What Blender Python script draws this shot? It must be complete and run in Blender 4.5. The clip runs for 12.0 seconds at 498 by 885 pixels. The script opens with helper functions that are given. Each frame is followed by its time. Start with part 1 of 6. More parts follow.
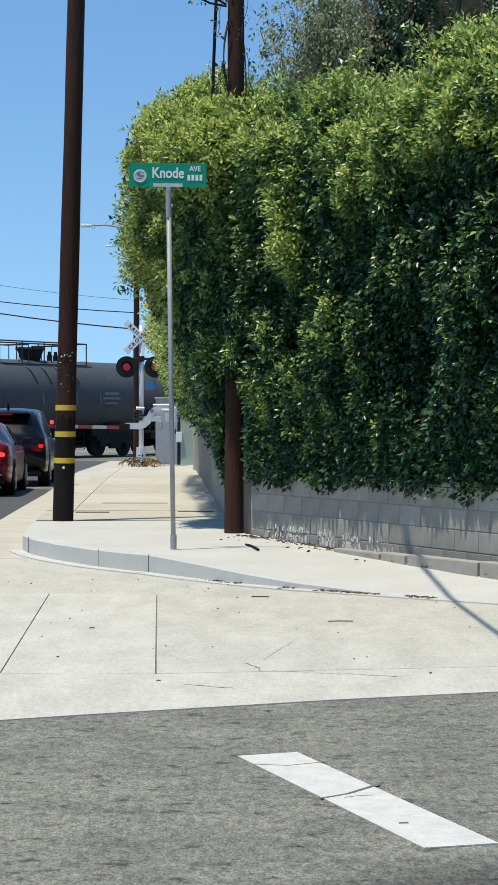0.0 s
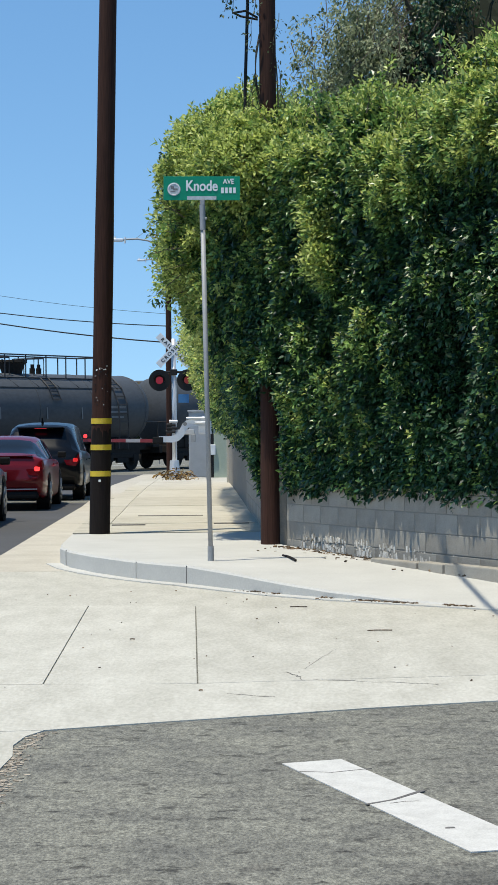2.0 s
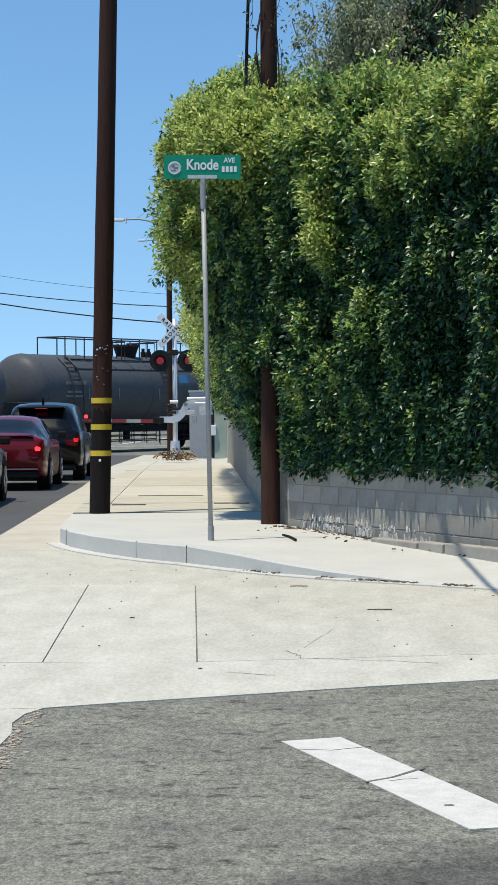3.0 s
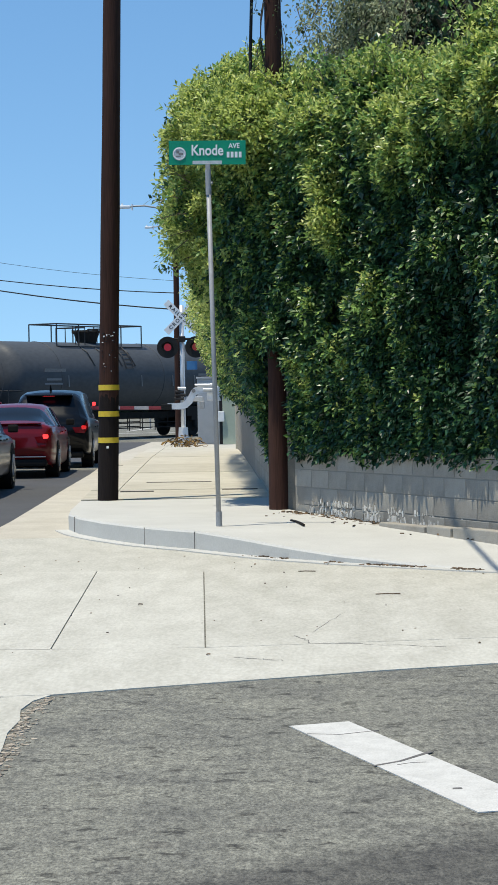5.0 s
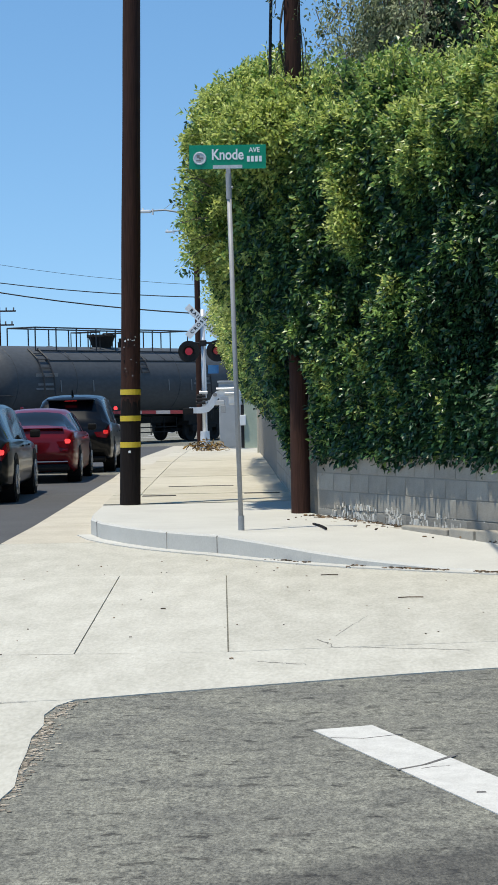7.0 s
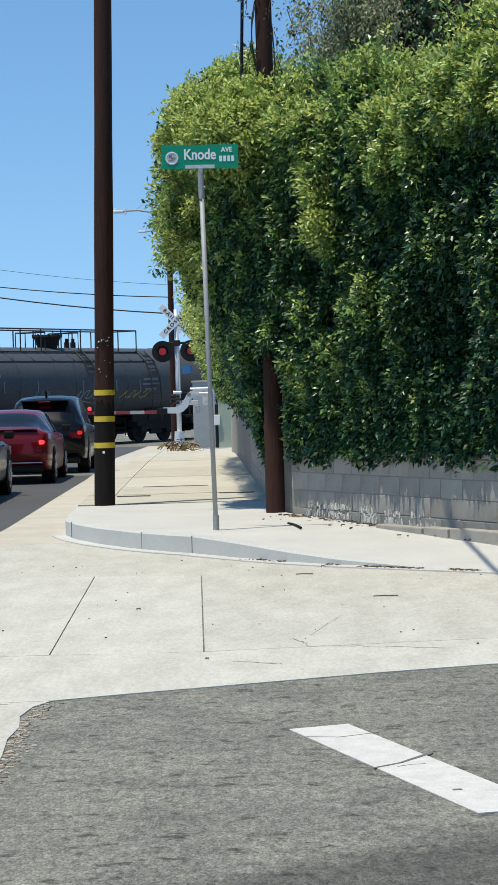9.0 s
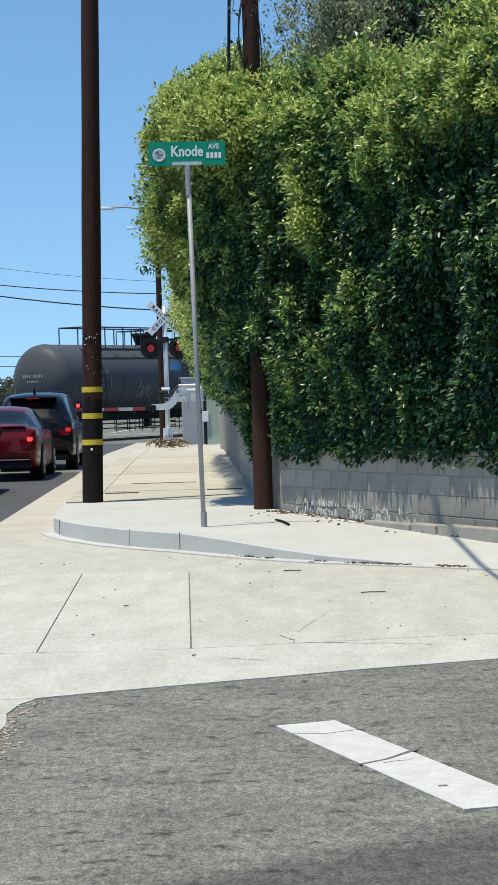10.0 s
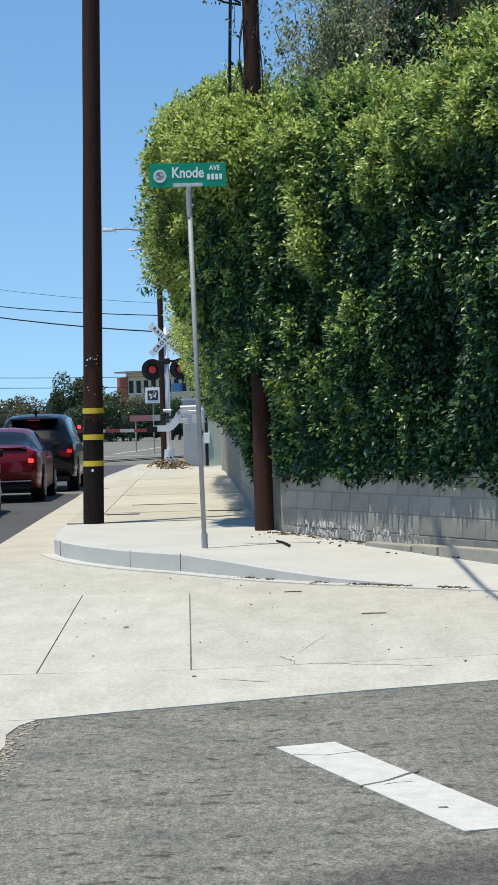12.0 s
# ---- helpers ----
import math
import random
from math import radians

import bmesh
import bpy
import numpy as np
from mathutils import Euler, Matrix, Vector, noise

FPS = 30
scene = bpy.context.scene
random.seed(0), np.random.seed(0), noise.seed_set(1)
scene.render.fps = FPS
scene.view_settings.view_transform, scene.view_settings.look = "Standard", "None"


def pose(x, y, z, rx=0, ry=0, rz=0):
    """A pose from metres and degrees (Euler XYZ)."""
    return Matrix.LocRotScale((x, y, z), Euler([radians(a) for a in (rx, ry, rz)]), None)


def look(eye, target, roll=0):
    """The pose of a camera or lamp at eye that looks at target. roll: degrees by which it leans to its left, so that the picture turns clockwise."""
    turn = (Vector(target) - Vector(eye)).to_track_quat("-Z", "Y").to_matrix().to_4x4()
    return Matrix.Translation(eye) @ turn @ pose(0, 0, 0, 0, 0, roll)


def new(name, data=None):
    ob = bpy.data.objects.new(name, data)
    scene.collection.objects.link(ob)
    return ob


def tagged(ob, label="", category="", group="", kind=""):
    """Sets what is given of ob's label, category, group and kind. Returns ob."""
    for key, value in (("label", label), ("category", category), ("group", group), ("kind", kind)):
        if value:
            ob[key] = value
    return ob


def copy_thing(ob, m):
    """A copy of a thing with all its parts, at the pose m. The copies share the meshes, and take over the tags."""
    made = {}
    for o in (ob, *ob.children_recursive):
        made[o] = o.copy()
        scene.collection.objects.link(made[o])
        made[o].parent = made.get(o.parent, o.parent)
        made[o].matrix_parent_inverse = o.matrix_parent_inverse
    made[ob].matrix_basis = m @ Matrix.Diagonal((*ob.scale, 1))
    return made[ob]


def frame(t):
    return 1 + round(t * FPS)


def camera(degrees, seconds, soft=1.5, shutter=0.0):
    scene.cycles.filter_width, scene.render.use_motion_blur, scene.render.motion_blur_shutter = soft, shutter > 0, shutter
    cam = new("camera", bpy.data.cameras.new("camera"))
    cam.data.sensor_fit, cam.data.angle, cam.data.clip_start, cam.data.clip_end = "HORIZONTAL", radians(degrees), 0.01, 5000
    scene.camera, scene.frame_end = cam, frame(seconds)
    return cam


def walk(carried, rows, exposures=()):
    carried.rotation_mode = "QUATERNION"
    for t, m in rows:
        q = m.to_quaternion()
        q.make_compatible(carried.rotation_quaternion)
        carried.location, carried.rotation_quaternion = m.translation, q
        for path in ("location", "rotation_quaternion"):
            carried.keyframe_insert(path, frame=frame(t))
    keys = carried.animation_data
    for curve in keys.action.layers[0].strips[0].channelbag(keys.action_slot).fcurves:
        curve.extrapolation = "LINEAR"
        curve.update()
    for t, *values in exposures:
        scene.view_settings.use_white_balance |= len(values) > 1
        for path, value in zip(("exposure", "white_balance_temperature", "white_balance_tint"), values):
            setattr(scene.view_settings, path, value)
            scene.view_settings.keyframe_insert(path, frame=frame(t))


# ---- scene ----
cam = camera(14.363, 12.0)

PATH = [
    (0, (0.001, -0.001, 1.598), (0.001, 1.999, 1.568), 0.1),
    (0.5, (0.002, -0.007, 1.597), (-0.001, 1.992, 1.573), -0.1),
    (1, (0.005, -0.031, 1.596), (-0.014, 1.969, 1.579), -0.4),
    (1.5, (-0.027, -0.045, 1.592), (-0.054, 1.955, 1.577), -0.5),
    (2, (-0.044, -0.061, 1.583), (-0.076, 1.938, 1.566), -0.5),
    (2.5, (-0.046, -0.049, 1.568), (-0.079, 1.951, 1.543), -0.4),
    (3, (-0.039, -0.038, 1.565), (-0.072, 1.961, 1.529), -0.4),
    (5, (-0.025, -0.03, 1.56), (-0.067, 1.969, 1.51), -0.9),
    (5.5, (-0.029, -0.046, 1.565), (-0.08, 1.953, 1.514), -1.0),
    (6, (-0.032, -0.039, 1.564), (-0.091, 1.959, 1.514), -1.1),
    (6.5, (-0.027, -0.035, 1.564), (-0.092, 1.964, 1.516), -1.2),
    (8.5, (-0.025, -0.045, 1.565), (-0.072, 1.954, 1.522), -1.5),
    (9, (-0.024, -0.038, 1.564), (-0.062, 1.961, 1.517), -1.6),
    (9.5, (-0.01, -0.03, 1.56), (-0.042, 1.969, 1.511), -1.6),
    (10, (-0.01, -0.047, 1.567), (-0.037, 1.953, 1.516), -1.7),
    (10.5, (-0.01, -0.034, 1.561), (-0.036, 1.966, 1.513), -1.8),
    (11, (-0.004, -0.03, 1.562), (-0.03, 1.97, 1.518), -1.9),
    (11.5, (0.003, -0.029, 1.561), (-0.021, 1.97, 1.523), -1.8),
    (12, (-0.002, -0.032, 1.561), (-0.03, 1.968, 1.532), -1.7),
]
walk(cam, [(t, look(eye, target, roll)) for t, eye, target, roll in PATH], [(0, 0.06, 7250, 6), (12, 0.06, 7250, 6)])

# ---- world and sun ----
SUN_FROM = Vector((-0.83, -0.56, 0)).normalized()      # where the sun stands, in plan
ELEV = radians(75)
world = bpy.data.worlds.new("sky_world")
scene.world = world
world.use_nodes = True
wn = world.node_tree
sky = wn.nodes.new("ShaderNodeTexSky")
sky.sky_type = "NISHITA"
sky.sun_disc = False
sky.sun_elevation = ELEV
sky.sun_rotation = math.atan2(SUN_FROM.x, SUN_FROM.y)
sky.air_density, sky.dust_density, sky.ozone_density = 1.0, 0.0, 2.0
tc = wn.nodes.new("ShaderNodeTexCoord")
lift = wn.nodes.new("ShaderNodeVectorMath")
lift.operation = "ADD"
lift.inputs[1].default_value = (0, 0, 0.16)
wn.links.new(tc.outputs["Generated"], lift.inputs[0])
wn.links.new(lift.outputs[0], sky.inputs[0])
hue = wn.nodes.new("ShaderNodeHueSaturation")
hue.inputs["Saturation"].default_value, hue.inputs["Value"].default_value = 1.22, 1.26
wn.links.new(sky.outputs[0], hue.inputs["Color"])
wn.links.new(hue.outputs[0], wn.nodes["Background"].inputs[0])
wn.nodes["Background"].inputs[1].default_value = 0.15
sun_data = bpy.data.lights.new("sun", "SUN")
sun_data.energy, sun_data.angle, sun_data.color = 4.5, radians(0.53), (1.0, 0.955, 0.88)
sun = new("sun", sun_data)
sun_dir = SUN_FROM * math.cos(ELEV) + Vector((0, 0, math.sin(ELEV)))
sun.matrix_world = look(sun_dir * 50, (0, 0, 0))


# ---- materials ----
def rgba(c):
    return (*c, 1.0)


def mat(name, dark, light, rough=0.8, metal=0.0, scale=8.0, fine=90.0, bump=0.15, dist=0.01, vary=0.0, island=False, coat=0.0,
        spec=0.5, stretch=(1, 1, 1), mid=0.5, spread=0.22):
    """Two-scale mottled surface between two colours with fine relief."""
    m = bpy.data.materials.new(name)
    m.use_nodes = True
    t = m.node_tree
    n, l = t.nodes, t.links
    b = n["Principled BSDF"]
    co = n.new("ShaderNodeTexCoord")
    mp = n.new("ShaderNodeMapping")
    mp.inputs["Scale"].default_value = stretch
    l.new(co.outputs["Object"], mp.inputs[0])
    big = n.new("ShaderNodeTexNoise")
    big.inputs["Scale"].default_value, big.inputs["Detail"].default_value = scale, 6
    big.inputs["Roughness"].default_value = 0.65
    sml = n.new("ShaderNodeTexNoise")
    sml.inputs["Scale"].default_value, sml.inputs["Detail"].default_value = fine, 3
    l.new(mp.outputs[0], big.inputs[0]), l.new(mp.outputs[0], sml.inputs[0])
    add = n.new("ShaderNodeMath")
    add.operation = "MULTIPLY_ADD"
    add.inputs[1].default_value = 0.45
    l.new(sml.outputs[0], add.inputs[0])
    half = n.new("ShaderNodeMath")
    half.operation = "MULTIPLY"
    half.inputs[1].default_value = 0.55
    l.new(big.outputs[0], half.inputs[0]), l.new(half.outputs[0], add.inputs[2])
    fac = add.outputs[0]
    if vary:
        src = n.new("ShaderNodeNewGeometry" if island else "ShaderNodeObjectInfo")
        k = n.new("ShaderNodeMath")
        k.operation = "MULTIPLY_ADD"
        k.inputs[1].default_value = vary
        off = n.new("ShaderNodeMath")
        off.operation = "SUBTRACT"
        off.inputs[1].default_value = 0.5
        l.new(src.outputs["Random Per Island" if island else "Random"], off.inputs[0])
        l.new(off.outputs[0], k.inputs[0]), l.new(fac, k.inputs[2])
        fac = k.outputs[0]
    ramp = n.new("ShaderNodeValToRGB")
    e = ramp.color_ramp.elements
    e[0].position, e[0].color = mid - spread, rgba(dark)
    e[1].position, e[1].color = mid + spread, rgba(light)
    l.new(fac, ramp.inputs[0]), l.new(ramp.outputs[0], b.inputs["Base Color"])
    b.inputs["Roughness"].default_value, b.inputs["Metallic"].default_value = rough, metal
    b.inputs["Coat Weight"].default_value = coat
    b.inputs["Coat Roughness"].default_value = 0.05
    b.inputs["Specular IOR Level"].default_value = spec
    if bump:
        bp = n.new("ShaderNodeBump")
        bp.inputs["Strength"].default_value, bp.inputs["Distance"].default_value = bump, dist
        l.new(sml.outputs[0], bp.inputs["Height"]), l.new(bp.outputs[0], b.inputs["Normal"])
    return m


def glow(name, color, strength, base=(0.3, 0.0, 0.0)):
    m = bpy.data.materials.new(name)
    m.use_nodes = True
    b = m.node_tree.nodes["Principled BSDF"]
    b.inputs["Base Color"].default_value = rgba(base)
    b.inputs["Roughness"].default_value = 0.15
    b.inputs["Emission Color"].default_value = rgba(color)
    b.inputs["Emission Strength"].default_value = strength
    return m


def leafy(name, dark, light, rough=0.45, through_light=0.35):
    """Leaf: colour by leaf, part of the light shining through."""
    m = bpy.data.materials.new(name)
    m.use_nodes = True
    t = m.node_tree
    n, l = t.nodes, t.links
    b = n["Principled BSDF"]
    g = n.new("ShaderNodeNewGeometry")
    ramp = n.new("ShaderNodeValToRGB")
    e = ramp.color_ramp.elements
    e[0].color, e[1].color = rgba(dark), rgba(light)
    l.new(g.outputs["Random Per Island"], ramp.inputs[0])
    l.new(ramp.outputs[0], b.inputs["Base Color"])
    b.inputs["Roughness"].default_value = rough
    tr = n.new("ShaderNodeBsdfTranslucent")
    l.new(ramp.outputs[0], tr.inputs[0])
    mix = n.new("ShaderNodeMixShader")
    mix.inputs[0].default_value = through_light
    l.new(b.outputs[0], mix.inputs[1]), l.new(tr.outputs[0], mix.inputs[2])
    l.new(mix.outputs[0], n["Material Output"].inputs[0])
    return m


def make_asphalt():
    """Coarse worn asphalt: aggregate, broad wear, sparse dark pits and a darker strip at the near end."""
    m = bpy.data.materials.new("worn_asphalt")
    m.use_nodes = True
    t = m.node_tree
    n, l = t.nodes, t.links
    b = n["Principled BSDF"]
    co = n.new("ShaderNodeTexCoord").outputs["Object"]

    def nz(scale, detail=3, rough=0.6, stretch=None):
        k = n.new("ShaderNodeTexNoise")
        k.inputs["Scale"].default_value, k.inputs["Detail"].default_value, k.inputs["Roughness"].default_value = scale, detail, rough
        src = co
        if stretch:
            mp = n.new("ShaderNodeMapping")
            mp.inputs["Scale"].default_value = stretch
            l.new(co, mp.inputs[0])
            src = mp.outputs[0]
        l.new(src, k.inputs[0])
        return k.outputs[0]

    def ramp(src, p0, c0, p1, c1):
        r = n.new("ShaderNodeValToRGB")
        e = r.color_ramp.elements
        e[0].position, e[0].color, e[1].position, e[1].color = p0, rgba(c0), p1, rgba(c1)
        l.new(src, r.inputs[0])
        return r.outputs[0]

    def mul(a, c):
        k = n.new("ShaderNodeMix")
        k.data_type, k.blend_type = "RGBA", "MULTIPLY"
        k.inputs[0].default_value = 1.0
        l.new(a, k.inputs[6]), l.new(c, k.inputs[7])
        return k.outputs[2]
    g = nz(78, 3, 0.8, (1, 0.5, 1))
    col = ramp(g, 0.29, (0.070, 0.069, 0.059), 0.71, (0.335, 0.326, 0.274))
    col = mul(col, ramp(nz(24, 4, 0.75, (1, 0.5, 1)), 0.36, (0.56, 0.56, 0.56), 0.6, (1.15, 1.15, 1.15)))
    col = mul(col, ramp(nz(1.6, 6, 0.7), 0.32, (0.66, 0.66, 0.67), 0.66, (1.12, 1.12, 1.08)))
    col = mul(col, ramp(nz(6.5, 4, 0.65, (0.85, 1.2, 1)), 0.59, (1, 1, 1), 0.65, (0.42, 0.41, 0.40)))
    col = mul(col, ramp(nz(4.5, 3, 0.6), 0.62, (1, 1, 1), 0.72, (0.72, 0.70, 0.70)))
    sep = n.new("ShaderNodeSeparateXYZ")
    l.new(co, sep.inputs[0])
    strip_edge = n.new("ShaderNodeMath")
    strip_edge.operation = "MULTIPLY_ADD"
    strip_edge.inputs[1].default_value = -0.62
    l.new(sep.outputs["X"], strip_edge.inputs[0]), l.new(sep.outputs["Y"], strip_edge.inputs[2])
    wob = n.new("ShaderNodeMath")
    wob.operation = "MULTIPLY_ADD"
    wob.inputs[1].default_value = 0.7
    l.new(nz(3.5, 4, 0.7), wob.inputs[0]), l.new(strip_edge.outputs[0], wob.inputs[2])
    mr = n.new("ShaderNodeMapRange")
    mr.inputs[1].default_value, mr.inputs[2].default_value = 6.7, 7.05
    l.new(wob.outputs[0], mr.inputs[0])
    col = mul(col, ramp(mr.outputs[0], 0.0, (0.50, 0.49, 0.50), 1.0, (1, 1, 1)))
    l.new(col, b.inputs["Base Color"])
    b.inputs["Roughness"].default_value = 0.9
    bp = n.new("ShaderNodeBump")
    bp.inputs["Strength"].default_value, bp.inputs["Distance"].default_value = 0.7, 0.006
    l.new(g, bp.inputs["Height"]), l.new(bp.outputs[0], b.inputs["Normal"])
    return m


M_ASPHALT = make_asphalt()
M_STREET = mat("dark_street_asphalt", (0.045, 0.045, 0.047), (0.085, 0.085, 0.087), 0.9, scale=0.8, fine=40, bump=0.3)
M_CRACK_SHADOW = mat("crack_filler_and_shadow", (0.07, 0.065, 0.06), (0.17, 0.16, 0.15), 0.9, scale=30)
M_LITTER = mat("brown_leaf_litter", (0.05, 0.035, 0.022), (0.20, 0.13, 0.075), 0.9, scale=30, vary=0.8, island=True)
M_CRUMB = mat("crumbled_edge", (0.20, 0.165, 0.125), (0.44, 0.38, 0.30), 0.95, scale=30, vary=0.8, island=True)
M_SUN_FLECK = mat("sun_fleck_white", (0.28, 0.25, 0.20), (0.84, 0.79, 0.70), 0.9, scale=25, vary=0.6, island=True)
M_CONCRETE = mat("apron_concrete", (0.335, 0.32, 0.268), (0.585, 0.567, 0.50), 0.9, scale=3.2, fine=46, bump=0.5, spread=0.24, stretch=(1, 0.35, 1), vary=0.08)
M_NEWCON = mat("new_concrete", (0.42, 0.415, 0.385), (0.55, 0.545, 0.51), 0.85, scale=1.6, fine=60, bump=0.08)
M_OLDCON = mat("old_sidewalk_concrete", (0.385, 0.355, 0.285), (0.545, 0.515, 0.435), 0.9, scale=2.6, fine=40, bump=0.2, vary=0.14, spread=0.18)
M_GUTTER = mat("tan_stained_gutter_concrete", (0.385, 0.35, 0.285), (0.55, 0.515, 0.435), 0.9, scale=1.8, fine=40, bump=0.2, vary=0.1, spread=0.2)
M_WHITE = mat("white_road_paint", (0.34, 0.33, 0.30), (0.60, 0.587, 0.548), 0.7, scale=9, fine=120, bump=0.2, mid=0.38)
M_BLOCK = mat("grey_block", (0.23, 0.212, 0.18), (0.38, 0.355, 0.305), 0.95, scale=4, fine=110, bump=0.4, vary=0.16, spread=0.18)
M_MORTAR = mat("mortar", (0.19, 0.175, 0.15), (0.30, 0.28, 0.24), 0.95, scale=6)
M_WOOD = mat("creosoted_wood", (0.020, 0.009, 0.007), (0.076, 0.034, 0.024), 0.85, scale=5, fine=70, bump=0.6, dist=0.01, stretch=(1, 1, 0.06), spec=0.2)
M_TAR = mat("tar_soaked_wood", (0.006, 0.005, 0.005), (0.022, 0.016, 0.014), 0.8, scale=5, fine=70, bump=0.6, dist=0.01, stretch=(1, 1, 0.08), spec=0.15)
M_YELLOW = mat("yellow_reflective_band", (0.55, 0.38, 0.02), (0.75, 0.54, 0.05), 0.45, scale=12)
M_GALV = mat("galvanised_steel", (0.25, 0.26, 0.265), (0.38, 0.39, 0.395), 0.62, 0.2, scale=12, fine=150, bump=0.05)
M_GREEN = mat("green_sign_sheeting", (0.0, 0.23, 0.135), (0.0, 0.29, 0.17), 0.5, scale=6, spec=0.2)
M_SIGNWHITE = mat("white_sign_sheeting", (0.72, 0.74, 0.74), (0.82, 0.83, 0.83), 0.45, scale=6)
M_EMBLEM = mat("pale_emblem", (0.35, 0.42, 0.42), (0.62, 0.64, 0.66), 0.6, scale=40)
# dark and yellow-green leaves also carry the hedge's shade and sunlight
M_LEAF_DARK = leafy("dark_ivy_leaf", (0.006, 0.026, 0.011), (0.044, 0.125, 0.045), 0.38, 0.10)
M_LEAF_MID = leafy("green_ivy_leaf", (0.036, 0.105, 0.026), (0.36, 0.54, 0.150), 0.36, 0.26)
M_LEAF_YOUNG_LIT = leafy("young_lit_leaf", (0.10, 0.18, 0.030), (0.80, 0.86, 0.28), 0.40, 0.43)
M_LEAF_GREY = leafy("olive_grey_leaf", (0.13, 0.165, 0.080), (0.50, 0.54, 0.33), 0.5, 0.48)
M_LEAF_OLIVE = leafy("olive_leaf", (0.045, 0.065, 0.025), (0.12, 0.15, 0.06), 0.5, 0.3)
M_LEAF_FAR = leafy("deep_green_leaf", (0.020, 0.045, 0.014), (0.085, 0.14, 0.045), 0.5, 0.25)
M_LEAF_BROWN = leafy("brown_olive_leaf", (0.09, 0.085, 0.045), (0.22, 0.20, 0.11), 0.5, 0.3)
# near-black colour standing for the shade deep inside foliage
M_CORE = mat("inner_shade_core", (0.006, 0.011, 0.005), (0.02, 0.028, 0.012), 0.9, scale=7)
M_BARK = mat("grey_brown_bark", (0.05, 0.04, 0.03), (0.14, 0.11, 0.085), 0.9, scale=6, fine=60, bump=0.5)
M_TANK = mat("black_tank_paint", (0.052, 0.057, 0.062), (0.098, 0.105, 0.113), 0.45, scale=0.6, fine=9, bump=0.015, stretch=(0.5, 1, 1), spread=0.3, spec=0.10)
M_TRAINSTEEL = mat("grimy_black_steel", (0.008, 0.008, 0.008), (0.028, 0.025, 0.022), 0.8, scale=4, spec=0.2)
M_STENCIL = mat("grey_stencil_paint", (0.13, 0.13, 0.13), (0.24, 0.24, 0.235), 0.7, scale=14, fine=80)
M_SILVER = mat("aluminium_paint", (0.52, 0.53, 0.54), (0.68, 0.69, 0.70), 0.42, 0.35, scale=7, bump=0.05)
M_BLACK = mat("matt_black", (0.010, 0.010, 0.011), (0.025, 0.025, 0.026), 0.6, scale=10, spec=0.2)
M_BLACKSTEEL = mat("black_handrail", (0.015, 0.015, 0.016), (0.03, 0.03, 0.032), 0.55, scale=10)
M_GLOW_RED = glow("lit_red_lens", (1.0, 0.02, 0.06), 0.16, (0.16, 0.0, 0.01))
M_GLOW_DIM = glow("lit_amber_red_lens", (1.0, 0.07, 0.03), 0.10, (0.14, 0.01, 0.005))


# ---- mesh helpers ----
def link(name, bm, material, parent=None, label="", smooth=False):
    me = bpy.data.meshes.new(name)
    bmesh.ops.recalc_face_normals(bm, faces=bm.faces)
    bm.to_mesh(me)
    bm.free()
    for mm in (material if isinstance(material, (list, tuple)) else [material]):
        me.materials.append(mm)
    if smooth:
        me.shade_smooth()
    ob = new(name, me)
    if parent is not None:
        ob.parent = parent
    if label:
        ob["label"] = label
    return ob


def part(name, bm, material, parent, label="", smooth=False):
    return link(name, bm, material, parent, label, smooth)


def thing(name, x, y, z, rz=0, label="", category="", group="", kind=""):
    ob = new(name)
    ob.matrix_basis = pose(x, y, z, 0, 0, rz)
    return tagged(ob, label, category, group, kind)


def box(bm, c, s, rot=None, bevel=0.0, mi=0):
    r = bmesh.ops.create_cube(bm, size=1.0)
    m = Matrix.Translation(c) @ (rot.to_4x4() if rot is not None else Matrix.Identity(4)) @ Matrix.Diagonal((*s, 1))
    bmesh.ops.transform(bm, matrix=m, verts=r["verts"])
    fs = {f for v in r["verts"] for f in v.link_faces}
    for f in fs:
        f.material_index = mi
    if bevel:
        es = list({e for f in fs for e in f.edges})
        bmesh.ops.bevel(bm, geom=es, offset=bevel, segments=2, affect="EDGES", profile=0.6)
    return bm


def tube(bm, a, b, r, r2=None, seg=12, cap=True, mi=0):
    a, b = Vector(a), Vector(b)
    d = b - a
    res = bmesh.ops.create_cone(bm, cap_ends=cap, segments=seg, radius1=r, radius2=r if r2 is None else r2, depth=d.length)
    q = d.to_track_quat("Z", "Y").to_matrix().to_4x4()
    bmesh.ops.transform(bm, matrix=Matrix.Translation((a + b) / 2) @ q, verts=res["verts"])
    for v in res["verts"]:
        for f in v.link_faces:
            f.material_index = mi
    return bm


def polytube(bm, pts, r, seg=8):
    """One continuous round bar along a polyline."""
    pts = [Vector(p) for p in pts]
    rings = []
    for i, p in enumerate(pts):
        d = (pts[min(i + 1, len(pts) - 1)] - pts[max(i - 1, 0)]).normalized()
        side = d.cross(Vector((0.13, 0.31, 0.94)))
        if side.length < 0.05:
            side = d.cross(Vector((1, 0, 0)))
        side.normalize()
        up = side.cross(d)
        rings.append([bm.verts.new(p + (side * math.cos(2 * math.pi * k / seg) + up * math.sin(2 * math.pi * k / seg)) * r) for k in range(seg)])
    for a, b in zip(rings, rings[1:]):
        for k in range(seg):
            bm.faces.new((a[k], a[(k + 1) % seg], b[(k + 1) % seg], b[k]))
    bm.faces.new(rings[0]), bm.faces.new(rings[-1])
    return bm


